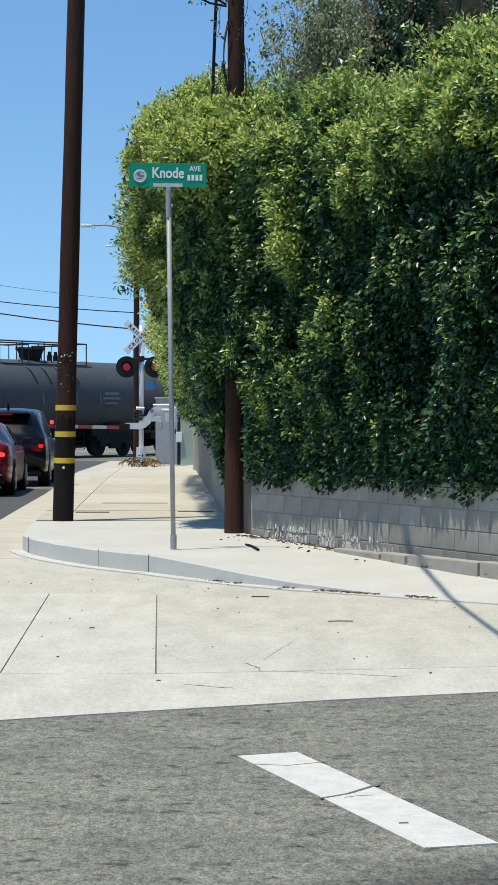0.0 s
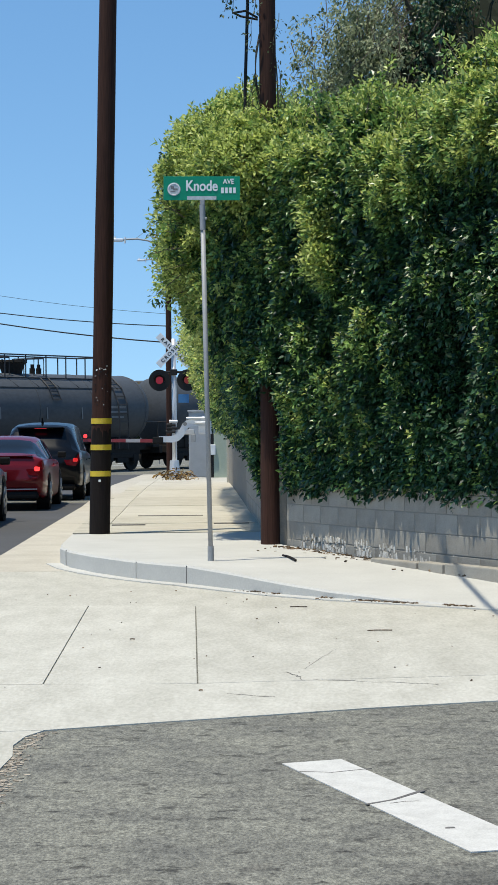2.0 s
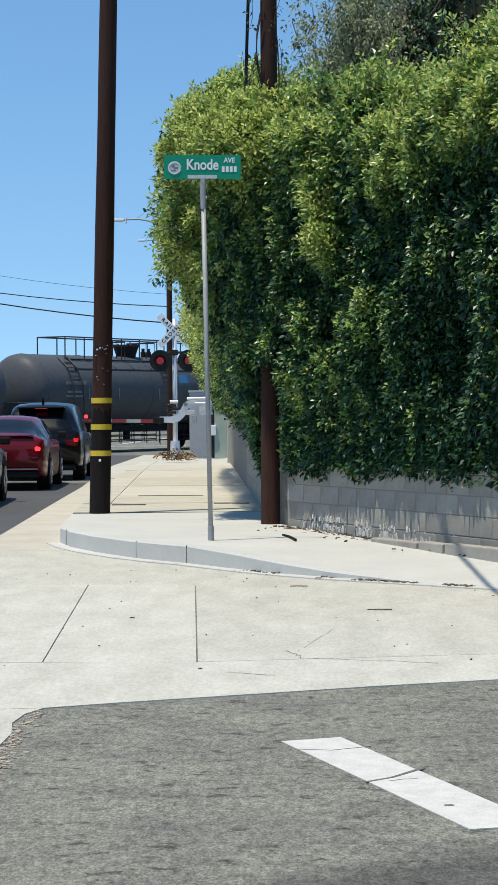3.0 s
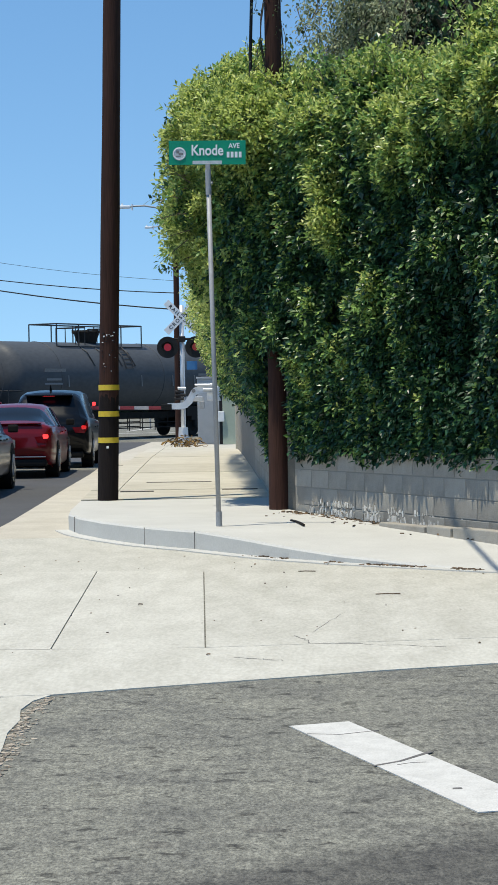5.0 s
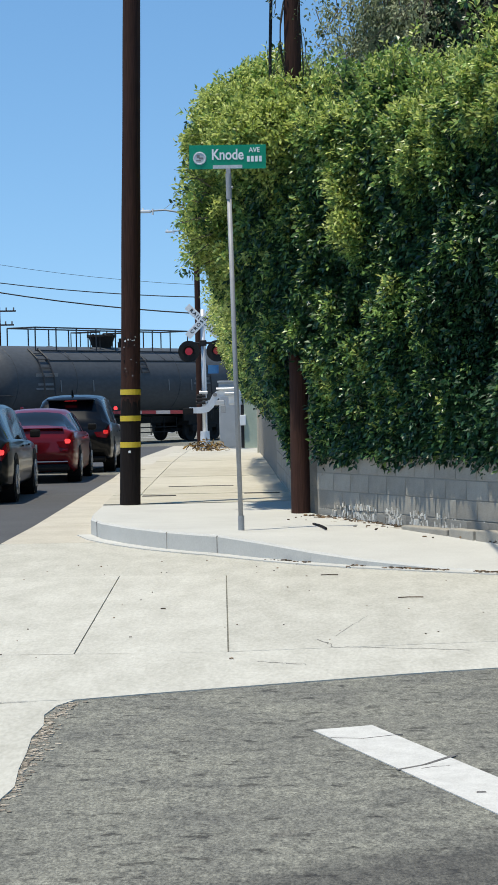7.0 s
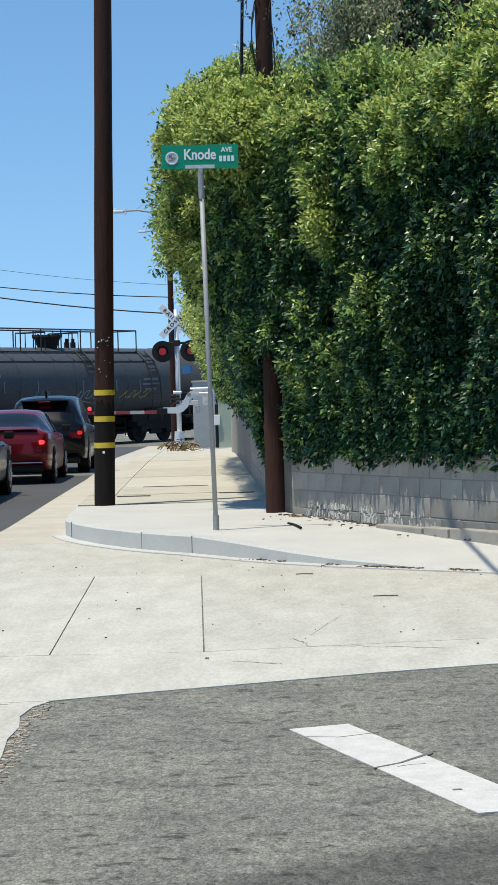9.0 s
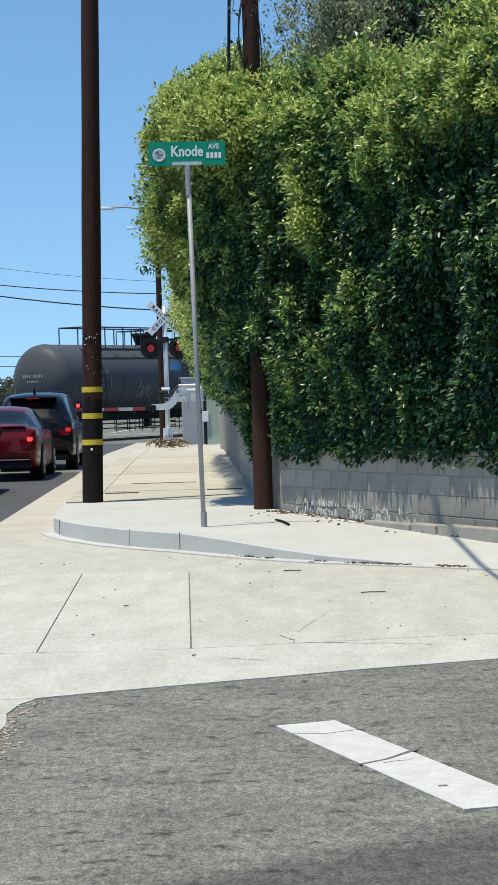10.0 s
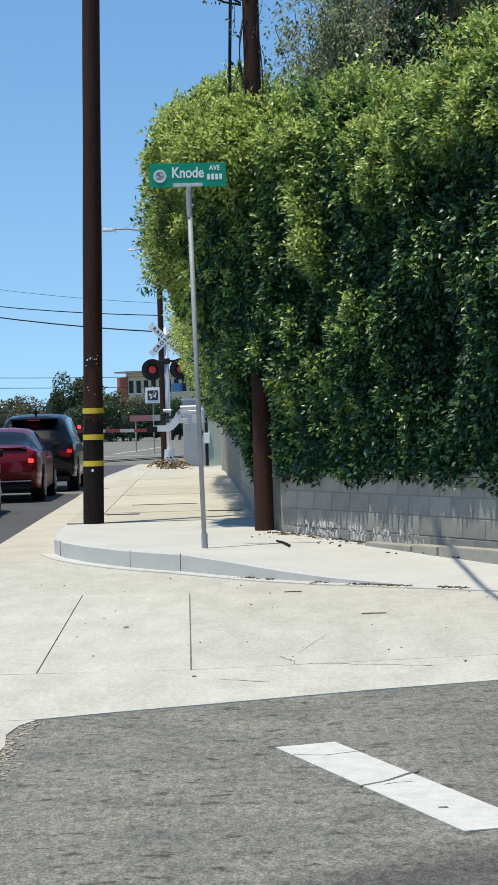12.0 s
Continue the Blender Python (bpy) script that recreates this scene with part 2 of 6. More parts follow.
def slab(bm, pts, top, depth, zf=None, bevel=0.0):
    """A flat slab from its outline; zf gives its height over the plan."""
    vs = [bm.verts.new((x, y, (zf(x, y) if zf else 0) + top)) for x, y in pts]
    f = bm.faces.new(vs)
    if f.normal.z < 0:
        f.normal_flip()
    r = bmesh.ops.extrude_face_region(bm, geom=[f])
    bmesh.ops.translate(bm, vec=(0, 0, -depth), verts=[v for v in r["geom"] if isinstance(v, bmesh.types.BMVert)])
    return bm


def B():
    return bmesh.new()


def ground_z(y):
    """The road falls a little towards the crossing."""
    k = min(1, max(0, (y - 40) / 38))
    return -0.25 * k * k * (3 - 2 * k)


# ---- ground ----
def make_ground():
    bm = B()
    xs = [-2500, -600, -150, -60, -25, -10, -4, 0, 4, 10, 25, 60, 150, 600, 2500]
    ys = [-2500, -500, -100, -20, 0, 10, 20, 30, 40, 44, 48, 52, 56, 60, 64, 68, 72, 76, 80, 90, 120, 200, 400, 1000, 3500]
    g = [[bm.verts.new((x, y, ground_z(y))) for x in xs] for y in ys]
    for j in range(len(ys) - 1):
        for i in range(len(xs) - 1):
            bm.faces.new((g[j][i], g[j][i + 1], g[j + 1][i + 1], g[j + 1][i]))
    tagged(link("ground", bm, M_ASPHALT), "worn grey asphalt road surface", "road", kind="structure")


make_ground()

CURB = [(-3.92, 57.6, 0.2), (-3.47, 43.7, 0.2), (-3.2, 36.2, 0.2), (-2.95, 29.5, 0.2), (-2.76, 25.4, 0.2), (-2.68, 23.6, 0.2), (-2.60, 22.7, 0.2),
        (-2.40, 21.95, 0.2), (-2.08, 21.2, 0.2), (-1.64, 20.4, 0.2), (-1.25, 19.86, 0.2), (-1.0, 19.58, 0.2), (-0.52, 18.88, 0.17), (-0.07, 18.3, 0.125),
        (0.40, 17.83, 0.082), (0.98, 17.38, 0.047), (1.62, 16.9, 0.012), (2.6, 16.2, 0.008), (4.5, 14.9, 0.008)]
BACK = [(-1.62, 57.6, 0.2), (-1.04, 44.6, 0.2), (-0.74, 36.8, 0.2), (-0.46, 30.2, 0.2), (-0.28, 25.7, 0.2), (-0.2, 24.4, 0.2), (-0.15, 23.8, 0.2),
        (-0.12, 23.4, 0.2), (-0.09, 23.1, 0.2), (-0.06, 22.95, 0.2), (-0.03, 22.85, 0.2), (0.0, 22.75, 0.2), (0.36, 21.75, 0.2), (0.65, 21.0, 0.19),
        (1.0, 20.2, 0.175), (1.46, 19.28, 0.15), (1.95, 18.5, 0.13), (2.9, 16.9, 0.1), (4.8, 15.2, 0.08)]


def make_pavement():
    top = thing("pavement", 0, 0, 0, 0, "pale concrete pavement rounding the street corner", "pavement", kind="structure")
    # curb arc and the slabs behind it
    pieces = [(4, 9, M_NEWCON), (9, 11, M_NEWCON), (11, 18, M_NEWCON)]
    for a, b, m in pieces:
        bm = B()
        rows = []
        for i in range(a, b + 1):
            c, k = Vector(CURB[i]), Vector(BACK[i])
            row = []
            d = (k - c)
            inn = c + Vector((d.x, d.y, 0)).normalized() * 0.02
            for p in [Vector((c.x, c.y, -0.05)), Vector((c.x, c.y, max(c.z - 0.02, -0.04))), inn] + [c.lerp(k, s) for s in (0.1, 0.3, 0.6, 1.0)]:
                row.append(bm.verts.new(p))
            rows.append(row)
        for r0, r1 in zip(rows, rows[1:]):
            for j in range(len(r0) - 1):
                bm.faces.new((r0[j], r0[j + 1], r1[j + 1], r1[j]))
        part("concrete_slab", bm, m, top, "newly poured white concrete corner slab with rounded curb")
    # old tan pavement towards the crossing, slab by slab
    def edge(line, y):
        for p, q in zip(line, line[1:]):
            if q[1] <= y <= p[1]:
                s = (y - p[1]) / (q[1] - p[1])
                return p[0] + s * (q[0] - p[0])
        return line[0][0]
    ys = [25.75, 28.1, 30.5, 34.4, 38.6, 43.0, 47.5, 52.0, 57.5]
    for i, (y0, y1) in enumerate(zip(ys, ys[1:])):
        gap = 0.014 if i == 2 else 0.002
        y0 += gap
        l0, l1, r0, r1 = edge(CURB, y0), edge(CURB, y1), edge(BACK, y0), edge(BACK, y1)
        zf = lambda x, y: ground_z(y)
        lift = (0.0, 0.006, -0.003, 0.001, 0.0, 0.003, 0.0, 0.001)[i]
        for s0, s1, nm in ((0.0, 0.16, "curb_stone"), (0.164, 1.0, "concrete_slab")):
            pts = [(l0 + (r0 - l0) * s0, y0), (l0 + (r0 - l0) * s1, y0), (l1 + (r1 - l1) * s1, y1), (l1 + (r1 - l1) * s0, y1)]
            bm = B()
            slab(bm, pts, 0.2 + lift, 0.3, zf)
            part(nm, bm, M_OLDCON, top)
    # low dark bars, coloured as the shadows of lifted slab edges
    for x0, x1, y in ((-2.25, -1.25, 30.35), (-2.42, -1.95, 27.6), (-1.0, -0.5, 27.9)):
        bm = B()
        box(bm, ((x0 + x1) / 2, y, 0.206), (x1 - x0, 0.07, 0.016), Matrix.Rotation(radians(random.uniform(-2, 2)), 3, "Z"))
        part("lifted_edge", bm, M_CRACK_SHADOW, top, "lifted slab edge, dark for its shadow")
    # street gutter between the asphalt and the curb
    g_out = [(-3.45, 12.0), (-3.47, 21.5), (-3.52, 24.5), (-3.64, 28.1), (-3.78, 32.2), (-3.99, 38.9), (-4.45, 48.0), (-4.89, 56.6), (-5.29, 75.0)]
    for (p, q) in zip(g_out[1:], g_out[2:]):
        bm = B()
        e0, e1 = edge(CURB, max(p[1], 21.95)), edge(CURB, min(q[1], 57.6))
        slab(bm, [p, (e0, p[1]), (e1, q[1] - 0.012), (q[0], q[1] - 0.012)], 0.008, 0.03, lambda x, y: ground_z(y))
        part("concrete_slab", bm, M_GUTTER, top)


make_pavement()


def make_street():
    bm = B()
    pts = [(-3.46, 9.0), (-3.47, 21.5), (-3.52, 24.5), (-3.64, 28.1), (-3.78, 32.2), (-3.99, 38.9), (-4.45, 48.0), (-4.89, 56.6), (-5.29, 75.0)]
    rows = [(bm.verts.new((x - 14, y, ground_z(y) + 0.005)), bm.verts.new((x, y, ground_z(y) + 0.005))) for x, y in pts]
    for p, q in zip(rows, rows[1:]):
        bm.faces.new((p[0], p[1], q[1], q[0]))
    tagged(link("road", bm, M_STREET), "dark grey asphalt street leading to the crossing", "road", kind="structure")


make_street()


def make_apron():
    top = thing("concrete_apron", 0, 0, 0, 0, "broad pale concrete gutter apron across the side street mouth", "pavement", kind="structure")
    g = 0.005
    arc = [(c[0], c[1]) for c in CURB[6:19]]
    polys = [
        [(-1.75 + g, 17.35), (-0.80 - g, 17.2), (-0.565 - g, 12.03), (-1.515 + g, 12.03)],
        [(-0.80 + g, 17.2), (-0.565 + g, 12.03), (4.5, 12.9), (4.5, 14.88)] + [(x, y) for x, y in reversed(arc[5:-1])],
        [(-0.80 + g, 17.2), (-0.80 - g, 17.2), (-1.75 + g, 17.35), (-1.75 - g, 17.35), (-3.44, 17.38), (-3.46, 21.45)] + [(-2.66, 22.6)] + [(x, y) for x, y in arc[1:6]],
        [(-1.75 - g, 17.35), (-1.515 - g, 12.03), (-3.4, 12.1), (-3.44, 17.38)],
        [(-3.4, 12.09), (-0.565, 12.018), (4.5, 12.89), (4.5, 12.4), (1.43, 11.28), (0.5, 10.96), (-0.12, 10.7), (-0.9, 10.38), (-1.29, 10.2), (-3.4, 9.9)],
        [(-1.29, 10.19), (-1.36, 10.0), (-1.385, 9.72), (-1.345, 9.4), (-1.355, 9.06), (-1.32, 8.65), (-1.30, 8.29), (-1.26, 7.9), (-1.29, 7.5),
         (-1.2, 6.0), (-1.1, 2.0), (-1.1, -6.0), (-3.2, -6.0), (-3.38, 9.89)],
    ]
    for p in polys:
        bm = B()
        slab(bm, p, 0.007, 0.03)
        part("concrete_slab", bm, M_CONCRETE, top)


make_apron()


def make_stripe():
    bm = B()
    slab(bm, [(-0.05, 9.15), (0.23, 9.26), (0.93, 7.30), (0.645, 7.22)], 0.006, 0.005)
    tagged(link("road_marking", bm, M_WHITE), "worn white painted line on grey asphalt", "road marking", kind="structure")


make_stripe()


def make_details_ground():
    """Cracks across the painted line, joints on the curb, litter, crumbs."""
    top = thing("road_crack", 0, 0, 0, 0, "dark filled cracks across the worn white line", "road crack", kind="structure")
    for pts, w in ((((0.03, 8.93), (0.18, 8.90), (0.36, 9.0)), 0.006), (((0.30, 8.14), (0.42, 8.24), (0.56, 8.45)), 0.014), (((0.40, 8.16), (0.46, 8.20), (0.52, 8.21)), 0.004)):
        bm = B()
        for (x0, y0), (x1, y1) in zip(pts, pts[1:]):
            d = Vector((x1 - x0, y1 - y0, 0))
            nrm = Vector((-d.y, d.x, 0)).normalized() * w
            a, b = Vector((x0, y0, 0)), Vector((x1, y1, 0))
            q = [a - nrm * random.uniform(0.3, 1), b - nrm * random.uniform(0.3, 1), b + nrm * random.uniform(0.3, 1), a + nrm * random.uniform(0.3, 1)]
            slab(bm, [(v.x, v.y) for v in q], 0.0070, 0.003)
        part("crack", bm, M_CRACK_SHADOW, top)
    bm = B()
    slab(bm, [(0.585, 7.64), (0.625, 7.645), (0.622, 7.672), (0.588, 7.668)], 0.0072, 0.003)
    part("crack", bm, M_CRACK_SHADOW, top)
    # hairline cracks and the cold joint in the concrete
    for pts in (((-0.36, 11.56), (-0.2, 11.45), (-0.08, 11.4)), ((-0.03, 12.54), (0.07, 12.32), (0.06, 12.15), (0.4, 12.1), (0.9, 11.9)),
                ((0.1, 12.7), (0.33, 13.84)), ((-3.3, 10.0), (-2.0, 10.05), (-1.5, 10.12))):
        bm = B()
        for (x0, y0), (x1, y1) in zip(pts, pts[1:]):
            n = 7
            prev = None
            for k in range(n + 1):
                x, y = x0 + (x1 - x0) * k / n + random.gauss(0, 0.008), y0 + (y1 - y0) * k / n + random.gauss(0, 0.012)
                w = random.uniform(0.001, 0.0035)
                cur = (bm.verts.new((x - w, y - 2 * w, 0.0085)), bm.verts.new((x + w, y + 2 * w, 0.0085)))
                if prev:
                    bm.faces.new((prev[0], prev[1], cur[1], cur[0]))
                prev = cur
        part("crack", bm, M_CRACK_SHADOW, top)
    lit = thing("leaf_litter", 0, 0, 0, 0, "dry brown leaf litter along the curb", "leaf litter", kind="stuff")
    bm = B()

    def bit(x, y, z, sx, sy, h):
        box(bm, (x, y, z + h / 2), (sx, sy, h), Matrix.Rotation(random.uniform(0, 3.14), 3, "Z") @ Matrix.Rotation(random.gauss(0, 0.3), 3, "X"))
    for _ in range(520):
        k = random.choice((12, 13, 13, 14, 14, 14, 15, 15, 15))
        s = random.random()
        p, q = CURB[k], CURB[k + 1]
        if noise.noise(Vector((p[0] + (q[0] - p[0]) * s, 3.3, 0)) * 3) < -0.05:
            continue
        off = abs(random.gauss(0, 0.05)) + 0.012
        bit(p[0] + (q[0] - p[0]) * s - 0.6 * off, p[1] + (q[1] - p[1]) * s - 0.8 * off, 0.01, random.uniform(0.01, 0.04), random.uniform(0.008, 0.02), random.uniform(0.004, 0.018))
    for _ in range(60):
        x, y = random.uniform(-2.6, 1.9), random.uniform(11.4, 19)
        if y < 18.2 - 0.75 * x:
            bit(x, y, 0.01, random.uniform(0.005, 0.018), random.uniform(0.004, 0.012), random.uniform(0.002, 0.006))
    for x, y, ln, a in ((0.70, 15.0, 0.19, 0.06), (-1.15, 14.5, 0.035, 0.1), (-0.53, 11.65, 0.02, 0.5), (0.10, 17.0, 0.15, 0.02)):
        polytube(bm, [(x - ln / 2, y - ln * a, 0.016), (x - ln * 0.1, y + 0.006, 0.017), (x + ln / 2, y + ln * a, 0.015)], 0.0045, 6)
    for _ in range(24):
        s = random.random()
        bit(-0.2 + 2.3 * s + random.gauss(0, 0.1), 22.2 - 4.0 * s - abs(random.gauss(0, 0.25)), 0.2 - 0.06 * s, random.uniform(0.01, 0.05), random.uniform(0.01, 0.02), 0.01)
    for _ in range(260):
        s = random.random()
        bit(-0.05 + 1.7 * s + random.gauss(0, 0.05), 22.45 - 3.35 * s - abs(random.gauss(0, 0.10)), 0.2 - 0.05 * s, random.uniform(0.01, 0.05), random.uniform(0.01, 0.03), random.uniform(0.005, 0.02))
    part("litter", bm, M_LITTER, lit)
    # short dark bar lying on the slab right of the sign post
    bm = B()
    polytube(bm, [(-0.03, 20.98, 0.20), (0.02, 20.72, 0.205), (0.06, 20.5, 0.203), (0.10, 20.25, 0.196)], 0.013, 6)
    part("stick", bm, M_TAR, lit, "short dark bar on the pavement")
    cr = thing("asphalt_crumbs", 0, 0, 0, 0, "brown crumbled asphalt along the concrete edge", "gravel", kind="stuff")
    bm = B()
    for _ in range(620):
        y = random.uniform(6.2, 10.15)
        x = -1.31 - 0.05 * math.exp(-((y - 9.5) / 0.4) ** 2) + random.gauss(0.02, 0.03) + 0.03 * noise.noise(Vector((0, y * 4, 1)))
        h = random.uniform(0.002, 0.005)
        box(bm, (x, y, h / 2), (random.uniform(0.006, 0.028), random.uniform(0.006, 0.03), h), Matrix.Rotation(random.uniform(0, 3), 3, "Z"))
    part("crumb", bm, M_CRUMB, cr)
    # pale lip of fresh concrete in front of the curb, and the curb's joints
    lip = thing("gutter_lip", 0, 0, 0, 0, "narrow white concrete gutter lip along the curb", "curb", kind="structure")
    cs = CURB[6:18]
    for (p, q) in zip(cs, cs[1:]):
        d = Vector((q[0] - p[0], q[1] - p[1])).normalized()
        nn = Vector((d.y, -d.x)) if Vector((d.y, -d.x)).dot(Vector((-0.6, -0.8))) > 0 else Vector((-d.y, d.x))
        w = 0.16
        bm = B()
        slab(bm, [(p[0] - nn.x * .01, p[1] - nn.y * .01), (q[0] - nn.x * .01, q[1] - nn.y * .01), (q[0] + nn.x * w, q[1] + nn.y * w), (p[0] + nn.x * w, p[1] + nn.y * w)], 0.018, 0.01)
        part("concrete_slab", bm, M_NEWCON, lip)
    for k, s, jw in ((6, 0.6, 0.012), (9, 0.25, 0.002), (11, 0.02, 0.006)):
        p, q = Vector(CURB[k]), Vector(CURB[k + 1])
        c = p.lerp(q, s)
        d = (q - p).normalized()
        bm = B()
        box(bm, (c.x, c.y, 0.1), (jw, 0.010, 0.185), Matrix.Rotation(math.atan2(d.y, d.x), 3, "Z"))
        part("joint", bm, M_BLOCK if k == 9 else M_CRACK_SHADOW, lip)
    # short footing curb along the block wall
    ft = thing("wall_footing", 0, 0, 0, 0, "broken grey concrete footing curb below the wall", "curb", kind="structure")
    for x0, y0, x1, y1, h in ((0.80, 20.72, 0.95, 20.38, 0.05), (0.99, 20.3, 1.40, 19.5, 0.085), (1.42, 19.47, 1.62, 19.05, 0.10), (1.64, 19.02, 2.2, 18.05, 0.11), (2.22, 18.02, 3.1, 16.5, 0.12)):
        bm = B()
        c = Vector(((x0 + x1) / 2 - 0.06, (y0 + y1) / 2 - 0.03, 0.13 + h / 2 - 0.05))
        box(bm, c, (math.hypot(x1 - x0, y1 - y0), 0.14, h + 0.1), Matrix.Rotation(math.atan2(y1 - y0, x1 - x0), 3, "Z"), 0.012)
        part("footing_block", bm, M_BLOCK, ft)
    # white chips standing in for flecks of sunlight low on the wall
    fl = thing("flaking_render", 0, 0, 0, 0, "white chips painted as sun flecks at the wall foot", "wall", kind="structure")
    bm = B()
    wd = Vector((3.78, -7.2)).normalized()
    wn_ = Vector((-wd.y, wd.x)) if -wd.y < 0 else Vector((wd.y, -wd.x))
    for _ in range(1500):
        u = random.choice((random.uniform(0.35, 3.9), random.uniform(0.6, 3.2), random.uniform(0.9, 3.0), random.uniform(4.2, 5.4)))
        if noise.noise(Vector((u * 3.7, 7, 0))) < -0.22:
            continue
        h = random.uniform(0.015, 0.11) ** 1.15 * (1.0 if u < 4 else 0.7)
        z0 = 0.17 - 0.012 * u + random.uniform(0, 0.04) + (0.1 if random.random() < 0.2 else 0)
        p = Vector((0.108, 22.827)) + wd * u + wn_ * 0.102
        box(bm, (p.x, p.y, z0 + h / 2), (random.uniform(0.006, 0.03), random.uniform(0.008, 0.03), h), Matrix.Rotation(math.atan2(wd.y, wd.x), 3, "Z") @ Matrix.Rotation(random.gauss(0, 0.12), 3, "Y"))
    part("flake", bm, M_SUN_FLECK, fl)["kind"] = "stuff"


make_details_ground()


# ---- block walls ----
def wall_run(top, a, b, z0, courses, blocks, phase=0.0, skip_end=0.0):
    """Courses of hollow-block masonry from a to b in plan, each block its own piece."""
    a, b = Vector((*a, 0)), Vector((*b, 0))
    d = (b - a).normalized()
    ln = (b - a).length
    ang = math.atan2(d.y, d.x)
    bm = B()
    mid = (a + b) / 2 + Vector((0, 0, z0 + courses * 0.1016))
    box(bm, mid, (ln, 0.186, courses * 0.2032 - 0.02), Matrix.Rotation(ang, 3, "Z"))
    part("mortar_bed", bm, M_MORTAR, top)
    me = None
    for c in range(courses):
        off = 0.2032 * (c % 2) + phase
        k = 0
        while off + k * 0.4064 < ln - 0.1:
            s = off + k * 0.4064
            k += 1
            if k > blocks:
                break
            if me is None:
                bm = B()
                box(bm, (0, 0, 0), (0.3964, 0.194, 0.1932), bevel=0.005)
                me = bpy.data.meshes.new("block")
                bm.to_mesh(me)
                bm.free()
                me.materials.append(M_BLOCK)
            ob = new("block", me)
            ob.parent = top
            p = a + d * (s + 0.2) + Vector((0, 0, z0 + 0.1016 + c * 0.2032))
            ob.matrix_basis = Matrix.Translation(p) @ Matrix.Rotation(ang, 4, "Z")


W_A, W_B = Vector((0.02, 22.78)), Vector((4.3, 14.75))


def make_walls():
    n = Vector((0.88, 0.47)) * 0.1
    w1 = thing("wall_corner", 0, 0, 0, 0, "low weathered grey concrete block wall under ivy", "wall", kind="structure")
    wall_run(w1, W_A + n, (3.9, 15.5) , 0.07, 4, 22)
    bm = B()
    d = (Vector((3.9, 15.5)) - (W_A + n))
    box(bm, (*((W_A + n + Vector((3.9, 15.5))) / 2), 0.07 + 4 * 0.2032 + 0.025), (d.length, 0.2, 0.05), Matrix.Rotation(math.atan2(d.y, d.x), 3, "Z"), 0.006)
    part("cap", bm, M_BLOCK, w1)
    w2 = thing("wall_street", 0, 0, 0, 0, "taller grey block wall along the pavement", "wall", kind="structure")
    wall_run(w2, (-0.06, 22.95), (-1.25, 49.5), 0.05, 9, 26)
    bm = B()
    box(bm, (-1.28, 50.0, 1.0), (0.26, 0.5, 2.1), bevel=0.02)
    part("end_post", bm, M_OLDCON, w2, "cream rendered end post")


make_walls()


# ---- timber poles ----
def pole_mesh(bm, h, r0, r1, lean=(0, 0), wob=0.006, seg=20):
    rows = []
    n = 24
    for i in range(n + 1):
        z = h * i / n
        r = r0 + (r1 - r0) * i / n
        cx, cy = lean[0] * i / n, lean[1] * i / n
        rows.append([bm.verts.new((cx + (r + noise.noise(Vector((math.cos(a) * 2, math.sin(a) * 2, z * 0.7))) * wob) * math.cos(a),
                                   cy + (r + noise.noise(Vector((math.cos(a) * 2, math.sin(a) * 2, z * 0.7 + 9))) * wob) * math.sin(a), z))
                     for a in [2 * math.pi * k / seg for k in range(seg)]])
    for p, q in zip(rows, rows[1:]):
        for k in range(seg):
            bm.faces.new((p[k], p[(k + 1) % seg], q[(k + 1) % seg], q[k]))
    bm.faces.new(rows[-1])


def make_big_pole():
    t = thing("utility_pole", -2.40, 25.5, 0.17, 0, "dark creosoted timber utility pole with three yellow bands", "utility pole")
    bm = B()
    pole_mesh(bm, 11.5, 0.132, 0.10, (0.29, 0))
    part("pole", bm, M_WOOD, t, smooth=True)
    bm = B()
    pole_mesh(bm, 2.05, 0.1345, 0.1250, (0.0517, 0), 0.006)
    part("tarred_base", bm, M_TAR, t, "blackened tar-soaked lower stem", smooth=True)
    for z in (0.81, 1.15, 1.49):
        bm = B()
        tube(bm, (0.29 * z / 11.5, 0, z - 0.035), (0.29 * z / 11.5, 0, z + 0.035), 0.136, seg=24)
        part("yellow_band", bm, M_YELLOW, t)
    bm = B()
    for z in (0.72,):
        box(bm, (0.02, -0.135, z), (0.03, 0.02, 0.03), bevel=0.006)
    part("bolt", bm, M_SIGNWHITE, t, "pale metal bolt head")
    for k in range(44):
        bm = B()
        z = random.choice((random.uniform(1.7, 2.2), random.gauss(2.16, 0.05)))
        a = random.uniform(-2.3, -0.9)
        box(bm, (0.05 + 0.13 * math.cos(a), 0.13 * math.sin(a), z), (0.006 + random.random() * 0.016, 0.008, random.uniform(0.005, 0.016)), Matrix.Rotation(a + 1.57, 3, "Z"))
        part("staple", bm, M_SIGNWHITE if k % 3 == 0 else M_BLACK, t)


make_big_pole()


